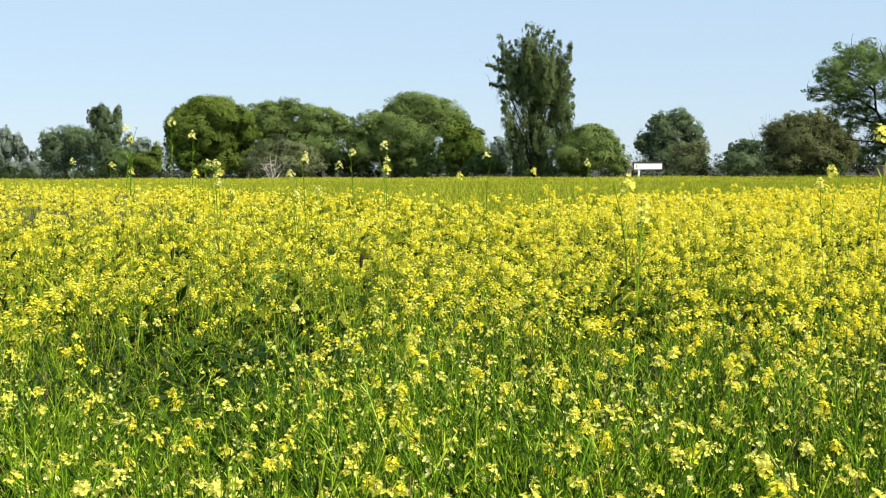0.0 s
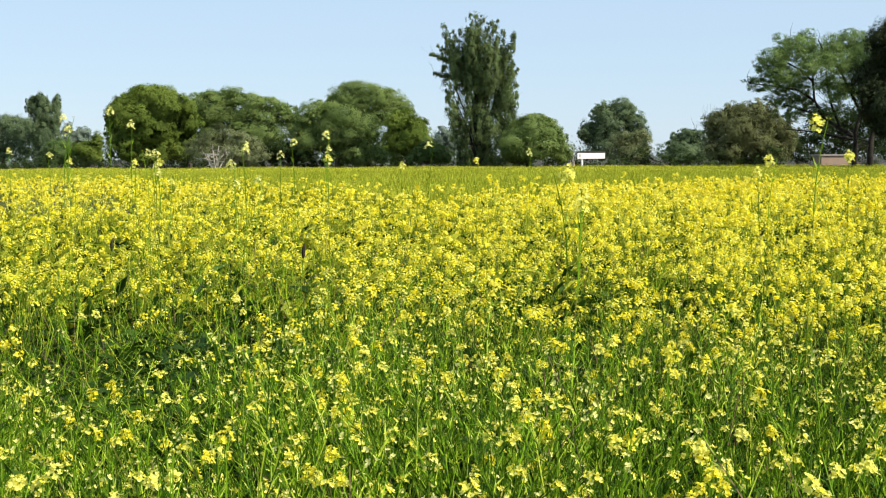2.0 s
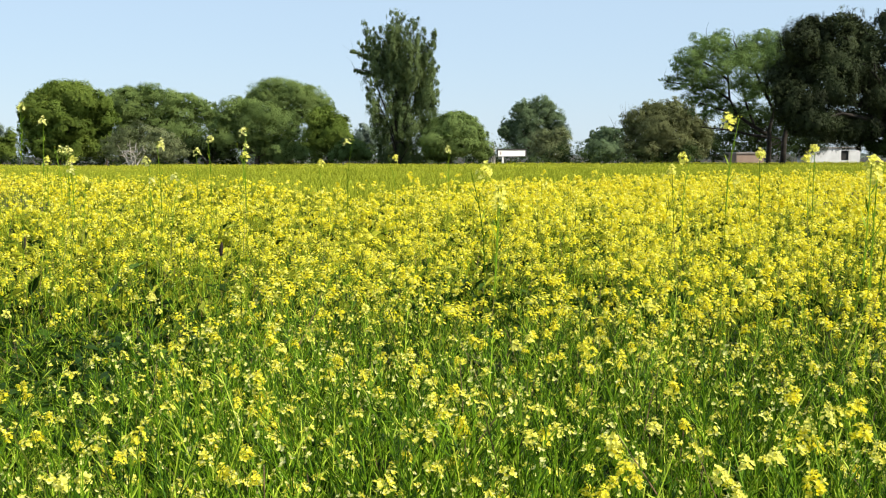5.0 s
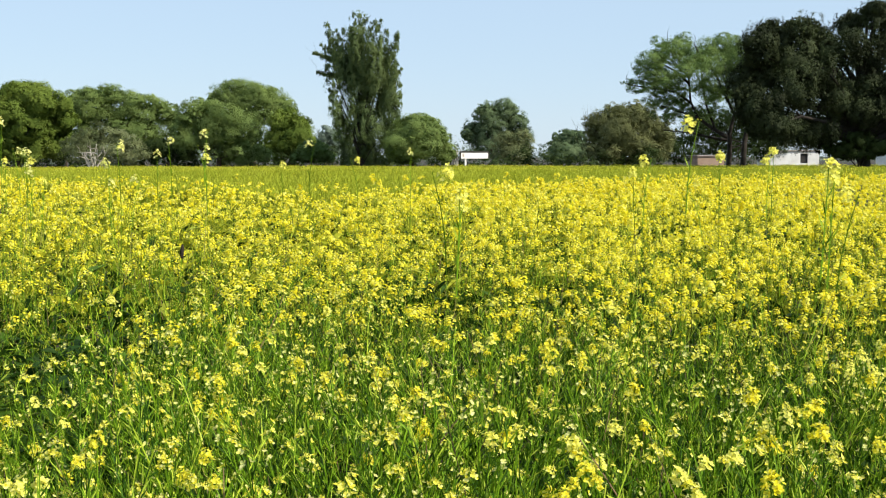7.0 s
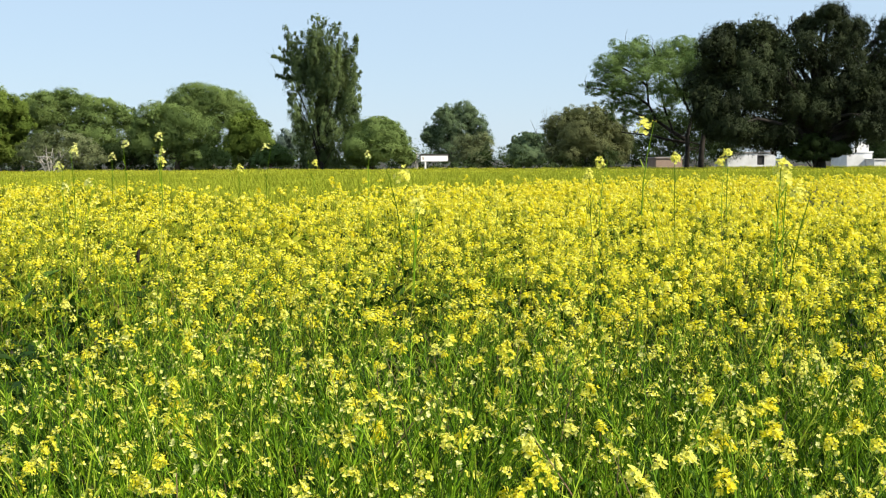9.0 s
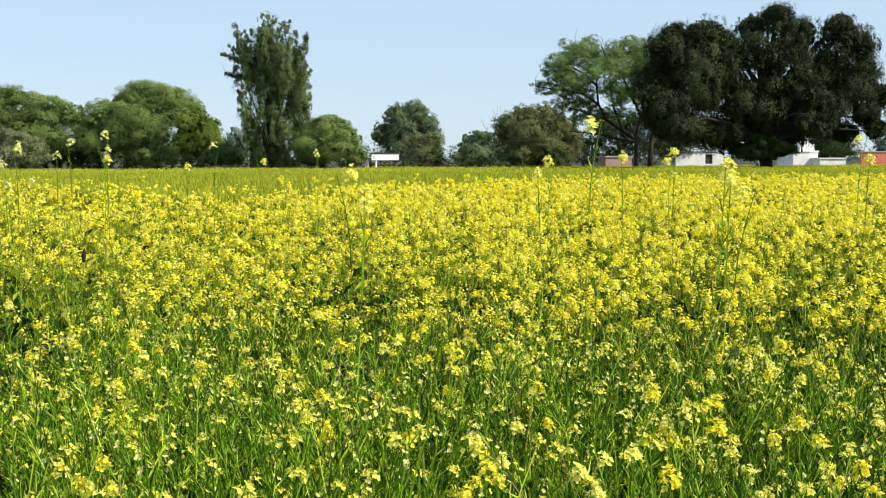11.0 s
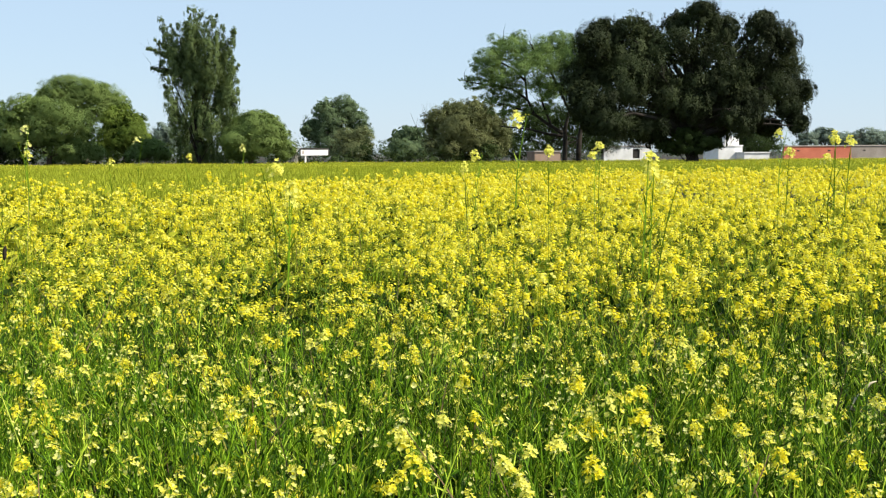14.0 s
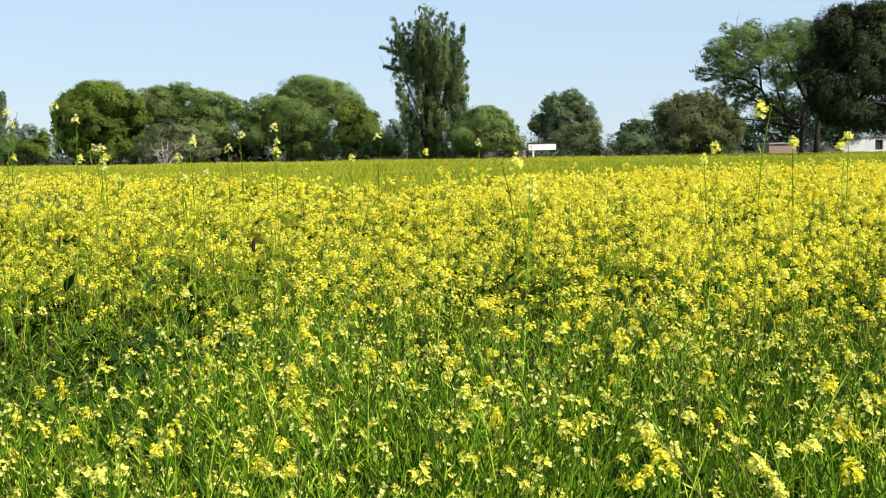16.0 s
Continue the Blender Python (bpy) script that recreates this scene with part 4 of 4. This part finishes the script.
tree("tree", -10.1, 108, [(-0.5, 4.8, 1.7, 1.3), (0.9, 4.3, 1.0, 1.2), (0.3, 3.1, 1.7, 1.7), (-1.0, 2.8, 1.3, 1.7), (1.3, 2.6, 0.9, 1.3)], "olive", 26000, "leafy dark green tree beside the acacias", seed=32, size=0.17)
tree("shrub", -7.5, 98, [(0.1, 2.1, 1.3, 0.9), (-0.8, 1.7, 1.0, 0.6), (1.2, 1.7, 0.8, 0.5)], "bright", 11000, "rounded light-green shrub at the field's edge", girth=0.08, seed=11, category="shrub", style="dome")
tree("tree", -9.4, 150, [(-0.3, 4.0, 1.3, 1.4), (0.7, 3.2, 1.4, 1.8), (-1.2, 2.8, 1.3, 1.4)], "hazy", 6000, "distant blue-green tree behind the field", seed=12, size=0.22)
tree("tree", 0.45, 92, [(-0.1, 3.9, 1.8, 0.9), (1.0, 4.1, 1.4, 0.8), (1.8, 3.1, 1.1, 1.1), (0.1, 2.8, 2.5, 1.4), (2.4, 2.0, 0.9, 0.9), (-0.9, 2.4, 1.0, 1.2)], "green", 44000, "low rounded acacia beside the tall tree", seed=14, style="dome")
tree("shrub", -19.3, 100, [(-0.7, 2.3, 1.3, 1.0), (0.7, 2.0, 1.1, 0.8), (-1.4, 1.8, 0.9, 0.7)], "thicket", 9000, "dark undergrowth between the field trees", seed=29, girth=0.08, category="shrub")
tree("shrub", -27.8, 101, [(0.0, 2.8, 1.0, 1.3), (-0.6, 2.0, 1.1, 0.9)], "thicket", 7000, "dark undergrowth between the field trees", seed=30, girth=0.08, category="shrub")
tree("tree", 8.5, 118, [(-0.8, 5.9, 1.4, 1.1), (1.0, 6.1, 1.4, 1.1), (-1.9, 4.2, 1.4, 1.0), (-0.4, 4.8, 1.8, 1.3), (1.9, 4.9, 1.4, 1.3), (2.7, 3.7, 1.2, 1.3), (-2.4, 3.7, 0.9, 0.8), (-0.0, 3.0, 2.7, 1.8)], "blue", 36000, "round-topped dark green tree behind the sign", seed=15)
tree("shrub", 9.5, 108, [(-0.5, 3.0, 1.4, 1.3), (0.7, 2.9, 1.2, 1.4), (-0.0, 1.9, 2.0, 0.9)], "grey", 12000, "grey-green thorny shrub before a tree", girth=0.1, seed=16, category="shrub", style="dome")
tree("tree", 17.3, 130, [(0.3, 3.7, 1.5, 1.1), (-0.8, 2.9, 1.3, 1.4), (1.2, 2.9, 1.4, 1.6), (0.0, 1.9, 2.5, 1.2)], "blue", 15000, "distant dark blue-green tree", seed=17, size=0.2)
tree("tree", 18.5, 104, [(-0.6, 5.1, 1.8, 1.1), (1.2, 5.2, 1.7, 1.2), (-2.1, 4.1, 1.5, 1.3), (0.0, 3.8, 2.3, 1.6), (2.5, 4.1, 1.7, 1.4), (3.5, 3.1, 1.4, 1.6), (-1.5, 2.3, 2.2, 1.4), (1.2, 2.3, 2.5, 1.4)], "brown", 40000, "brownish thin-leaved thorn tree", seed=18, style="dome", size=0.15)
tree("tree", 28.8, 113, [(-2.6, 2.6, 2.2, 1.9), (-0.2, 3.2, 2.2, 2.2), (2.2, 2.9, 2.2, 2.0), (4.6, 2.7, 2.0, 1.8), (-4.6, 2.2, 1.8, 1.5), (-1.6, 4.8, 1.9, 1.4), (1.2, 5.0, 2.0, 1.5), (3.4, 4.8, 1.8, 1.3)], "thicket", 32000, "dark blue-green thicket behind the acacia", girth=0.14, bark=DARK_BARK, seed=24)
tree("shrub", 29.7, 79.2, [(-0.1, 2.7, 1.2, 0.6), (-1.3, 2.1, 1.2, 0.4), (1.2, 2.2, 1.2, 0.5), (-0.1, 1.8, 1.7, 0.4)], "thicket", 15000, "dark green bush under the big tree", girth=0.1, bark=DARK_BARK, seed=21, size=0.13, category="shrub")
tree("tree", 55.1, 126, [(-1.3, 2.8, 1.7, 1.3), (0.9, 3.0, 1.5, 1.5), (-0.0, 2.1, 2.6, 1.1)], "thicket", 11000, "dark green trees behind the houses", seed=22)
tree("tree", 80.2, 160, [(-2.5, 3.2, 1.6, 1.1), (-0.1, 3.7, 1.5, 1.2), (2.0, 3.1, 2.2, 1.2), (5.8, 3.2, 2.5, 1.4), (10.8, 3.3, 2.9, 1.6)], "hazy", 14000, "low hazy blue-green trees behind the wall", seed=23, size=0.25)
# the tall upright tree
TALL_SPRAYS = [
    (0.30, 10.0, 0.30, 12.65, 0.66), (-0.75, 9.0, -0.80, 11.8, 0.62), (1.0, 9.0, 1.1, 11.9, 0.66), (0.55, 8.0, 0.7, 11.6, 0.6), (1.5, 8.0, 1.65, 10.9, 0.6), (-1.5, 8.2, -1.65, 10.8, 0.55),
    (-0.22, 7.58, -0.18, 12.78, 0.8), (1.10, 7.58, 1.28, 11.98, 0.57), (-1.01, 8.02, -1.19, 11.46, 0.53), (-1.89, 7.14, -2.56, 10.1, 0.57), (2.05, 6.40, 2.25, 9.75, 0.62),
    (1.75, 8.02, 1.9, 10.35, 0.52), (2.45, 5.2, 2.65, 8.6, 0.56), (-1.45, 4.06, -1.98, 7.58, 0.57), (-0.22, 2.73, -0.48, 8.02, 0.88), (1.41, 2.73, 1.54, 8.02, 0.93),
    (-1.01, 1.41, -1.63, 5.82, 0.57), (0.53, 1.19, 0.53, 5.38, 0.88), (2.2, 3.17, 2.35, 6.70, 0.72), (-0.57, 1.19, -0.79, 4.06, 0.75), (1.85, 1.41, 2.07, 4.50, 0.84),
]
TALL_TWIGS = [
    (-1.23, 7.93, -3.30, 8.24, 0.20), (-1.54, 9.25, -3.57, 9.78, 0.22), (2.6, 7.9, 3.2, 8.5, 0.20), (-1.54, 5.11, -2.25, 5.46, 0.26), (-2.07, 9.96, -2.95, 10.3, 0.22),
    (1.41, 11.54, 1.67, 12.16, 0.22), (-1.54, 10.88, -1.81, 11.46, 0.18),
]
TALL_STEMS = [(1.0, [(0.1, 0.0), (0.05, 3.5), (-0.1, 7.0), (-0.1, 11.8)]), (0.22, [(-1.2, 7.6), (-2.2, 8.1), (-3.2, 8.2)]), (0.22, [(-1.6, 9.0), (-2.6, 9.4), (-3.4, 9.6)])]
# a stem fans out from the trunk into each spray
for x0, z0, x1, z1, w in TALL_SPRAYS:
    TALL_STEMS.append((0.34, [(0.08 + 0.06 * x1, 0.25 * z1), (0.45 * x0, 0.5 * z1), (0.9 * x0, max(z0, 0.7 * z1)), (x1, z1 - 0.7)]))
TALL_WIDE = ([1.4, 3.2, 5.2, 7.6, 9.0, 9.8, 10.8, 11.6], [-1.3, -1.6, -2.0, -2.1, -2.5, -2.3, -1.1, -0.8], [1.9, 2.4, 2.7, 2.9, 2.7, 2.3, 1.4, 1.1])


def inner_sprays(seed, count):
    """Upright sprays inside the tall crown, standing before and behind one another."""
    r, out = np.random.default_rng(seed), []
    for k in range(count):
        z = r.uniform(1.2, 10.2)
        a, b = np.interp(z, *TALL_WIDE[:2]), np.interp(z, TALL_WIDE[0], TALL_WIDE[2])
        x = r.uniform(a + 0.3, b - 0.3)
        if x < 0 and z < 7 and r.uniform() < 0.45:
            continue
        rise = r.uniform(1.6, 2.6)
        out.append((x, z, x + 0.16 * rise * (x - 0.3) + r.normal(0, 0.1), z + rise, r.uniform(0.34, 0.54)))
    return out


TALL_BODY = [(0.2, 2.4, 1.1, 1.5), (0.7, 4.2, 1.1, 1.5), (0.6, 6.2, 1.0, 1.5)]
tree("tall_tree", -3.5, 95, sprays(TALL_SPRAYS, 1.2) + sprays(inner_sprays(17, 46)) + sprays(TALL_TWIGS) + TALL_BODY, "poplar", 115000, "tall upright tree with ragged dark green crown", size=0.12, girth=0.17, bark=DARK_BARK, seed=13, limbs=TALL_STEMS, style="up", depth=0.9, fill=0.04, split=0, each=55)
# the open acacia and the big dark tree
ACACIA_LIMBS = [
    (1.00, [(0.0, 0.8), (0.1, 2.6), (0.4, 3.9), (1.2, 5.0), (1.4, 6.8)]),
    (0.85, [(-1.0, 0.8), (-1.0, 2.3), (-1.1, 3.2), (-0.7, 4.6), (-1.5, 6.1), (-2.4, 8.1)]),
    (0.70, [(-1.1, 3.0), (-2.1, 3.6), (-3.2, 4.4), (-3.8, 5.5), (-4.1, 8.4)]),
    (0.42, [(-3.1, 4.3), (-4.2, 4.7), (-5.9, 5.2)]),
    (0.45, [(-3.7, 5.4), (-4.8, 6.2), (-6.1, 6.4), (-8.2, 6.7)]),
    (0.40, [(-3.9, 6.8), (-4.8, 7.6), (-6.6, 8.5)]),
    (0.50, [(-1.1, 2.8), (-2.4, 3.0), (-3.6, 3.3), (-5.7, 3.5)]),
    (0.38, [(-4.0, 7.6), (-4.9, 8.8), (-5.5, 9.6)]),
    (0.40, [(-2.2, 7.7), (-3.2, 8.7), (-3.7, 9.5)]),
    (0.36, [(-1.5, 6.0), (-0.9, 7.7), (-1.1, 9.3)]),
    (0.42, [(-2.0, 3.6), (-2.7, 5.2), (-3.1, 6.8), (-3.2, 8.8)]),
    (0.40, [(0.4, 3.9), (-0.3, 4.8), (-0.5, 6.4), (-0.3, 8.5)]),
]
ACACIA_CROWN = [(-5.6, 9.2, 1.4, 1.0), (-4.2, 9.4, 1.4, 1.0), (-3.0, 9.0, 1.4, 1.1), (-6.8, 8.1, 1.3, 0.9), (-5.3, 8.0, 1.7, 1.1), (-3.8, 7.7, 1.6, 1.1), (-7.5, 6.8, 1.1, 0.6), (-6.2, 6.9, 1.4, 0.9), (-6.1, 5.8, 1.2, 0.8), (-5.3, 5.0, 1.1, 0.9), (-2.0, 8.2, 1.5, 1.4), (-1.1, 9.4, 1.2, 1.0), (-1.8, 9.2, 1.2, 0.9), (-0.4, 8.2, 1.4, 1.5), (-1.4, 6.6, 1.4, 1.3), (-4.5, 6.4, 1.4, 0.9), (-2.9, 6.2, 1.4, 0.9), (-0.2, 6.4, 1.4, 1.5), (-4.0, 5.0, 1.3, 0.7), (-2.4, 5.0, 1.2, 0.7)]
tree("acacia_tree", 23.9, 86, ACACIA_CROWN, "bright", 92000, "open light-green acacia with dark branches showing", girth=0.23, bark=DARK_BARK, seed=19, size=0.1, fill=0.0, style="open", split=6, each=26, depth=1.1, limbs=ACACIA_LIMBS)
DARK_LEFT = [(-7.3, 8.8, 1.4, 1.4), (-7.7, 6.5, 1.6, 1.7), (-6.1, 9.9, 1.1, 1.0), (-5.8, 7.6, 1.6, 1.7), (-4.3, 10.0, 1.7, 1.1), (-3.6, 7.7, 2.0, 1.7), (-5.0, 5.7, 2.0, 1.7), (-2.4, 5.6, 1.9, 1.9), (-1.5, 8.6, 1.8, 1.7), (-0.9, 10.3, 1.1, 1.1), (0.5, 10.8, 1.6, 1.1), (2.1, 9.9, 1.6, 1.3), (0.9, 8.4, 2.0, 1.7)]
DARK_SKIRT = [(-7.2, 3.5, 1.3, 1.0), (-5.2, 8.6, 1.7, 1.5, 0.8), (-2.9, 9.1, 1.5, 1.3, 0.6), (-4.2, 6.9, 1.8, 1.5, 1.0), (-6.8, 6.9, 1.5, 1.5, 1.0), (4.6, 7.0, 1.7, 1.6, 1.0), (5.4, 3.3, 1.3, 0.9), (6.9, 3.5, 1.0, 0.9), (-7.9, 5.4, 1.2, 1.3), (1.7, 6.5, 1.7, 1.5, -1.7), (3.5, 4.9, 1.6, 1.2, -1.5), (-0.6, 4.6, 1.6, 1.2, -1.6), (-4.8, 3.2, 1.8, 1.2), (-2.9, 3.0, 1.7, 1.1), (-6.4, 3.4, 1.3, 1.1), (1.8, 3.2, 1.4, 1.0), (4.2, 3.7, 1.7, 1.1), (-7.6, 4.6, 1.2, 1.3), (0.3, 11.2, 1.0, 0.7), (4.8, 10.7, 0.9, 0.6)]
DARK_RIGHT = [(4.5, 10.0, 1.5, 1.2), (5.8, 9.0, 1.4, 1.3), (3.8, 8.0, 1.9, 1.8), (6.8, 7.3, 1.5, 1.5), (7.8, 5.7, 1.1, 1.2), (5.6, 5.8, 1.8, 1.7), (3.0, 5.4, 1.7, 1.8), (-0.0, 5.9, 1.6, 1.4), (0.2, 4.4, 1.4, 1.3), (6.5, 4.4, 1.2, 0.9), (-3.4, 3.6, 2.2, 1.4), (-5.4, 3.8, 1.6, 1.3), (2.4, 3.8, 1.6, 1.1), (-7.0, 4.6, 1.5, 1.4)]
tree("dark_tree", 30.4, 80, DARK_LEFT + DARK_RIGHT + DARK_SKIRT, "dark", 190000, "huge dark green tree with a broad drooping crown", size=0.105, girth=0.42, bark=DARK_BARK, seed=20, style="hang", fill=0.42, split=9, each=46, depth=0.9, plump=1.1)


def undergrowth():
    """Added ragged row of low bushes under the field trees, darkened for shade."""
    r = np.random.default_rng(63)
    lobes = []
    for x in np.arange(-66, 22, 0.6):
        y, h = 102.0 + 0.05 * abs(x) + r.normal(0, 0.9), r.uniform(0.95, 1.5) + 0.25 * math.sin(x * 0.7)
        lobes.append((x + r.normal(0, 0.4), y, h * 0.75, r.uniform(0.8, 1.4), 0.9, h))
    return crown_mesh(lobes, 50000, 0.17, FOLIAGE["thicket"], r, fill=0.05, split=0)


tagged(new("undergrowth", undergrowth()), "low dark bushes under the field trees", "undergrowth", kind="stuff")


def far_woods():
    """The low belt of trees along the horizon."""
    r = np.random.default_rng(61)
    lobes = []
    for a in np.arange(-33, 38, 0.55):
        d = r.uniform(225, 300)
        h = r.uniform(1.6, 3.1) + 0.8 * math.sin(a * 0.9)
        lobes.append((d * math.sin(radians(a)), d * math.cos(radians(a)), h, r.uniform(2.0, 3.6), 2.0, h))
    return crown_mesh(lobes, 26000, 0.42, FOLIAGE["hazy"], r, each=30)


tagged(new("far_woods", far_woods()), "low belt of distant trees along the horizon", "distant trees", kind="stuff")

# ---- things beside the field ----
WHITEWASH = solid("whitewash", (0.62, 0.60, 0.55), (0.84, 0.83, 0.80), 1.2, 20.0, 0.9, 0.2)
RED_PAINT = solid("red_painted_wall", (0.46, 0.12, 0.07), (0.62, 0.20, 0.12), 0.8, 14.0, 0.9, 0.2)
GREY_WALL = solid("bare_cement", (0.22, 0.18, 0.15), (0.38, 0.33, 0.28), 0.8, 14.0, 0.95, 0.3)
PINK_WALL = solid("faded_pink_plaster", (0.30, 0.20, 0.14), (0.44, 0.32, 0.24), 0.8, 14.0, 0.95, 0.3)
DARK_GAP = solid("dark_wood", (0.02, 0.018, 0.015), (0.05, 0.045, 0.04), 2.0, 20.0, 0.8, 0.3)
ROOF_CEMENT = solid("weathered_cement", (0.30, 0.26, 0.22), (0.48, 0.42, 0.36), 1.0, 16.0, 0.95, 0.3)


def sign_board(x, y):
    ob = new("sign_board")
    ob.matrix_basis = pose(x, y, 0, 0, 0, 30)
    part("panel", boxes("panel", [(-1.34, 1.34, 0.0, 0.05, 1.50, 1.98)], WHITEWASH), ob, label="plain white painted panel")
    part("frame", boxes("frame", [(-1.38, 1.38, -0.03, 0.07, 1.98, 2.10), (-1.38, -1.34, -0.02, 0.07, 1.50, 1.98), (1.34, 1.44, -0.02, 0.07, 1.50, 1.98)], DARK_GAP, 0.005), ob, label="dark top rail and edges")
    for px in (-0.82,):
        part("post", boxes("post", [(px - 0.07, px + 0.07, 0.07, 0.19, 0, 1.9)], WHITEWASH), ob)
    for px in (-1.1,):
        part("mark", boxes("mark", [(px - 0.07, px + 0.07, -0.012, 0.0, 1.62, 1.86)], GREY_WALL, 0.003), ob, label="grey unreadable mark")
    return tagged(ob, "white sign board on a pale post at the field's edge", "sign board")


sign_board(5.65, 100)


def dead_shrub(x, y, height, spread, girth, seed, label, bark=PALE_BARK, stems=9):
    r = np.random.default_rng(seed)
    so = Soup()
    for k in range(stems):
        a = r.uniform(0, 6.28)
        end = np.array([math.cos(a) * r.uniform(0.2, 1.0) * spread, math.sin(a) * 0.5 * spread, r.uniform(0.6, 1.0) * height])
        fork = end * [0.25, 0.25, 0.4] + r.normal(0, 0.06, 3)
        knee = end * [0.7, 0.7, 0.75] + r.normal(0, 0.08, 3)
        so.add(tube([(0, 0, 0), fork, knee, end], girth * np.array([1.0, 0.7, 0.45, 0.15]), 6, 0))
        for _ in range(2):
            tw = knee + r.normal(0, 0.2, 3) * (0.6 + spread) + [0, 0, 0.15 * height]
            so.add(tube([knee, (knee + tw) / 2 + r.normal(0, 0.04, 3), tw], girth * np.array([0.35, 0.25, 0.1]), 4, 0))
    ob = new("dead_shrub", so.mesh("dead_shrub", [bark], True))
    ob.location = (x, y, 0)
    return tagged(ob, label, "shrub")


dead_shrub(4.15, 99.5, 2.7, 0.5, 0.05, 71, "bare pale branches of a dead shrub")
dead_shrub(-23.3, 91.8, 2.9, 1.7, 0.09, 72, "pale leafless thorn bush with a crooked trunk")

dead_shrub(16.1, 104.5, 6.1, 2.2, 0.035, 73, "bare grey twigs of a half-dead thorn tree", BARK, 16)


def house(name, x, y, w, d, h, wall, label, roof=ROOF_CEMENT, doors=(), windows=(), room=0.0, category="house"):
    """Flat-roofed village house: walls with openings, parapet, roof slab."""
    ob = new(name)
    ob.location = (x, y, 0)
    cuts = sorted([(c, 0.0, hw, 2.0) for c, hw in doors] + [(c, 1.0, hw, 1.9) for c, hw in windows])
    rows, at = [], -w / 2
    for c, z0, hw, z1 in cuts:
        rows.append((at, c - hw, 0, 0.23, 0, h))
        if z0 > 0:
            rows.append((c - hw, c + hw, 0, 0.23, 0, z0))
        rows.append((c - hw, c + hw, 0, 0.23, z1, h))
        at = c + hw
    rows.append((at, w / 2, 0, 0.23, 0, h))
    part("wall", boxes("front_wall", rows, wall, 0.0), ob)
    part("wall", boxes("back_wall", [(-w / 2, w / 2, d - 0.23, d, 0, h)], wall), ob)
    for sx in (-w / 2, w / 2 - 0.23):
        part("wall", boxes("side_wall", [(sx, sx + 0.23, 0.232, d - 0.232, 0, h)], wall), ob)
    part("roof", boxes("roof", [(-w / 2 - 0.08, w / 2 + 0.08, -0.08, d + 0.08, h, h + 0.12)], roof), ob)
    if room:
        part("roof_room", boxes("roof_room", [(0.3 - room / 2, 0.3 + room / 2, 0.4, 2.2, h + 0.122, h + 0.75), (0.3 - room / 3, 0.3 + room / 3, 0.6, 2.0, h + 0.752, h + 1.05)], wall), ob)
    for c, hw in doors:
        part("door", boxes("door", [(c - hw, c + hw, 0.12, 0.17, 0, 1.99)], DARK_GAP, 0.004), ob)
    for c, hw in windows:
        part("window", boxes("window", [(c - hw, c + hw, 0.12, 0.16, 1.0, 1.9)], DARK_GAP, 0.004), ob)
    return tagged(ob, label, category)


house("house", 47.6, 115, 2.5, 4.0, 2.1, WHITEWASH, "small white-washed house with a roof room", roof=WHITEWASH, room=1.5)
house("shed", 49.5, 113, 2.6, 2.5, 1.4, WHITEWASH, "low white-washed shed beside the house", roof=WHITEWASH, category="shed")
house("house", 36.0, 112, 4.6, 4.0, 2.1, WHITEWASH, "white-washed hut half hidden by the dark tree", windows=((0.9, 0.35),))
house("hut", 27.2, 108, 2.4, 3.0, 1.65, PINK_WALL, "faded pink mud-plastered hut", category="hut")


def boundary_wall(name, x0, x1, y, h, material, label):
    ob = new(name)
    ob.location = ((x0 + x1) / 2, y, 0)
    w = x1 - x0
    part("wall", boxes("wall", [(-w / 2, w / 2, 0, 0.25, 0, h)], material), ob)
    part("coping", boxes("coping", [(-w / 2 - 0.05, w / 2 + 0.05, -0.06, 0.31, h, h + 0.10)], ROOF_CEMENT), ob, label="weathered cement coping")
    for k in range(int(w // 3)):
        cx = -w / 2 + 1.4 + 3 * k
        part("drain_hole", boxes("drain_hole", [(cx - 0.13, cx + 0.13, -0.01, 0.0, h - 0.45, h - 0.33)], DARK_GAP, 0.003), ob, label="dark drain spout")
    return tagged(ob, label, "wall")


boundary_wall("compound_wall", 48.6, 55.2, 105, 2.0, RED_PAINT, "long brick-red painted compound wall")
boundary_wall("compound_wall", 55.6, 68.0, 106, 2.0, GREY_WALL, "grey-brown unpainted compound wall")
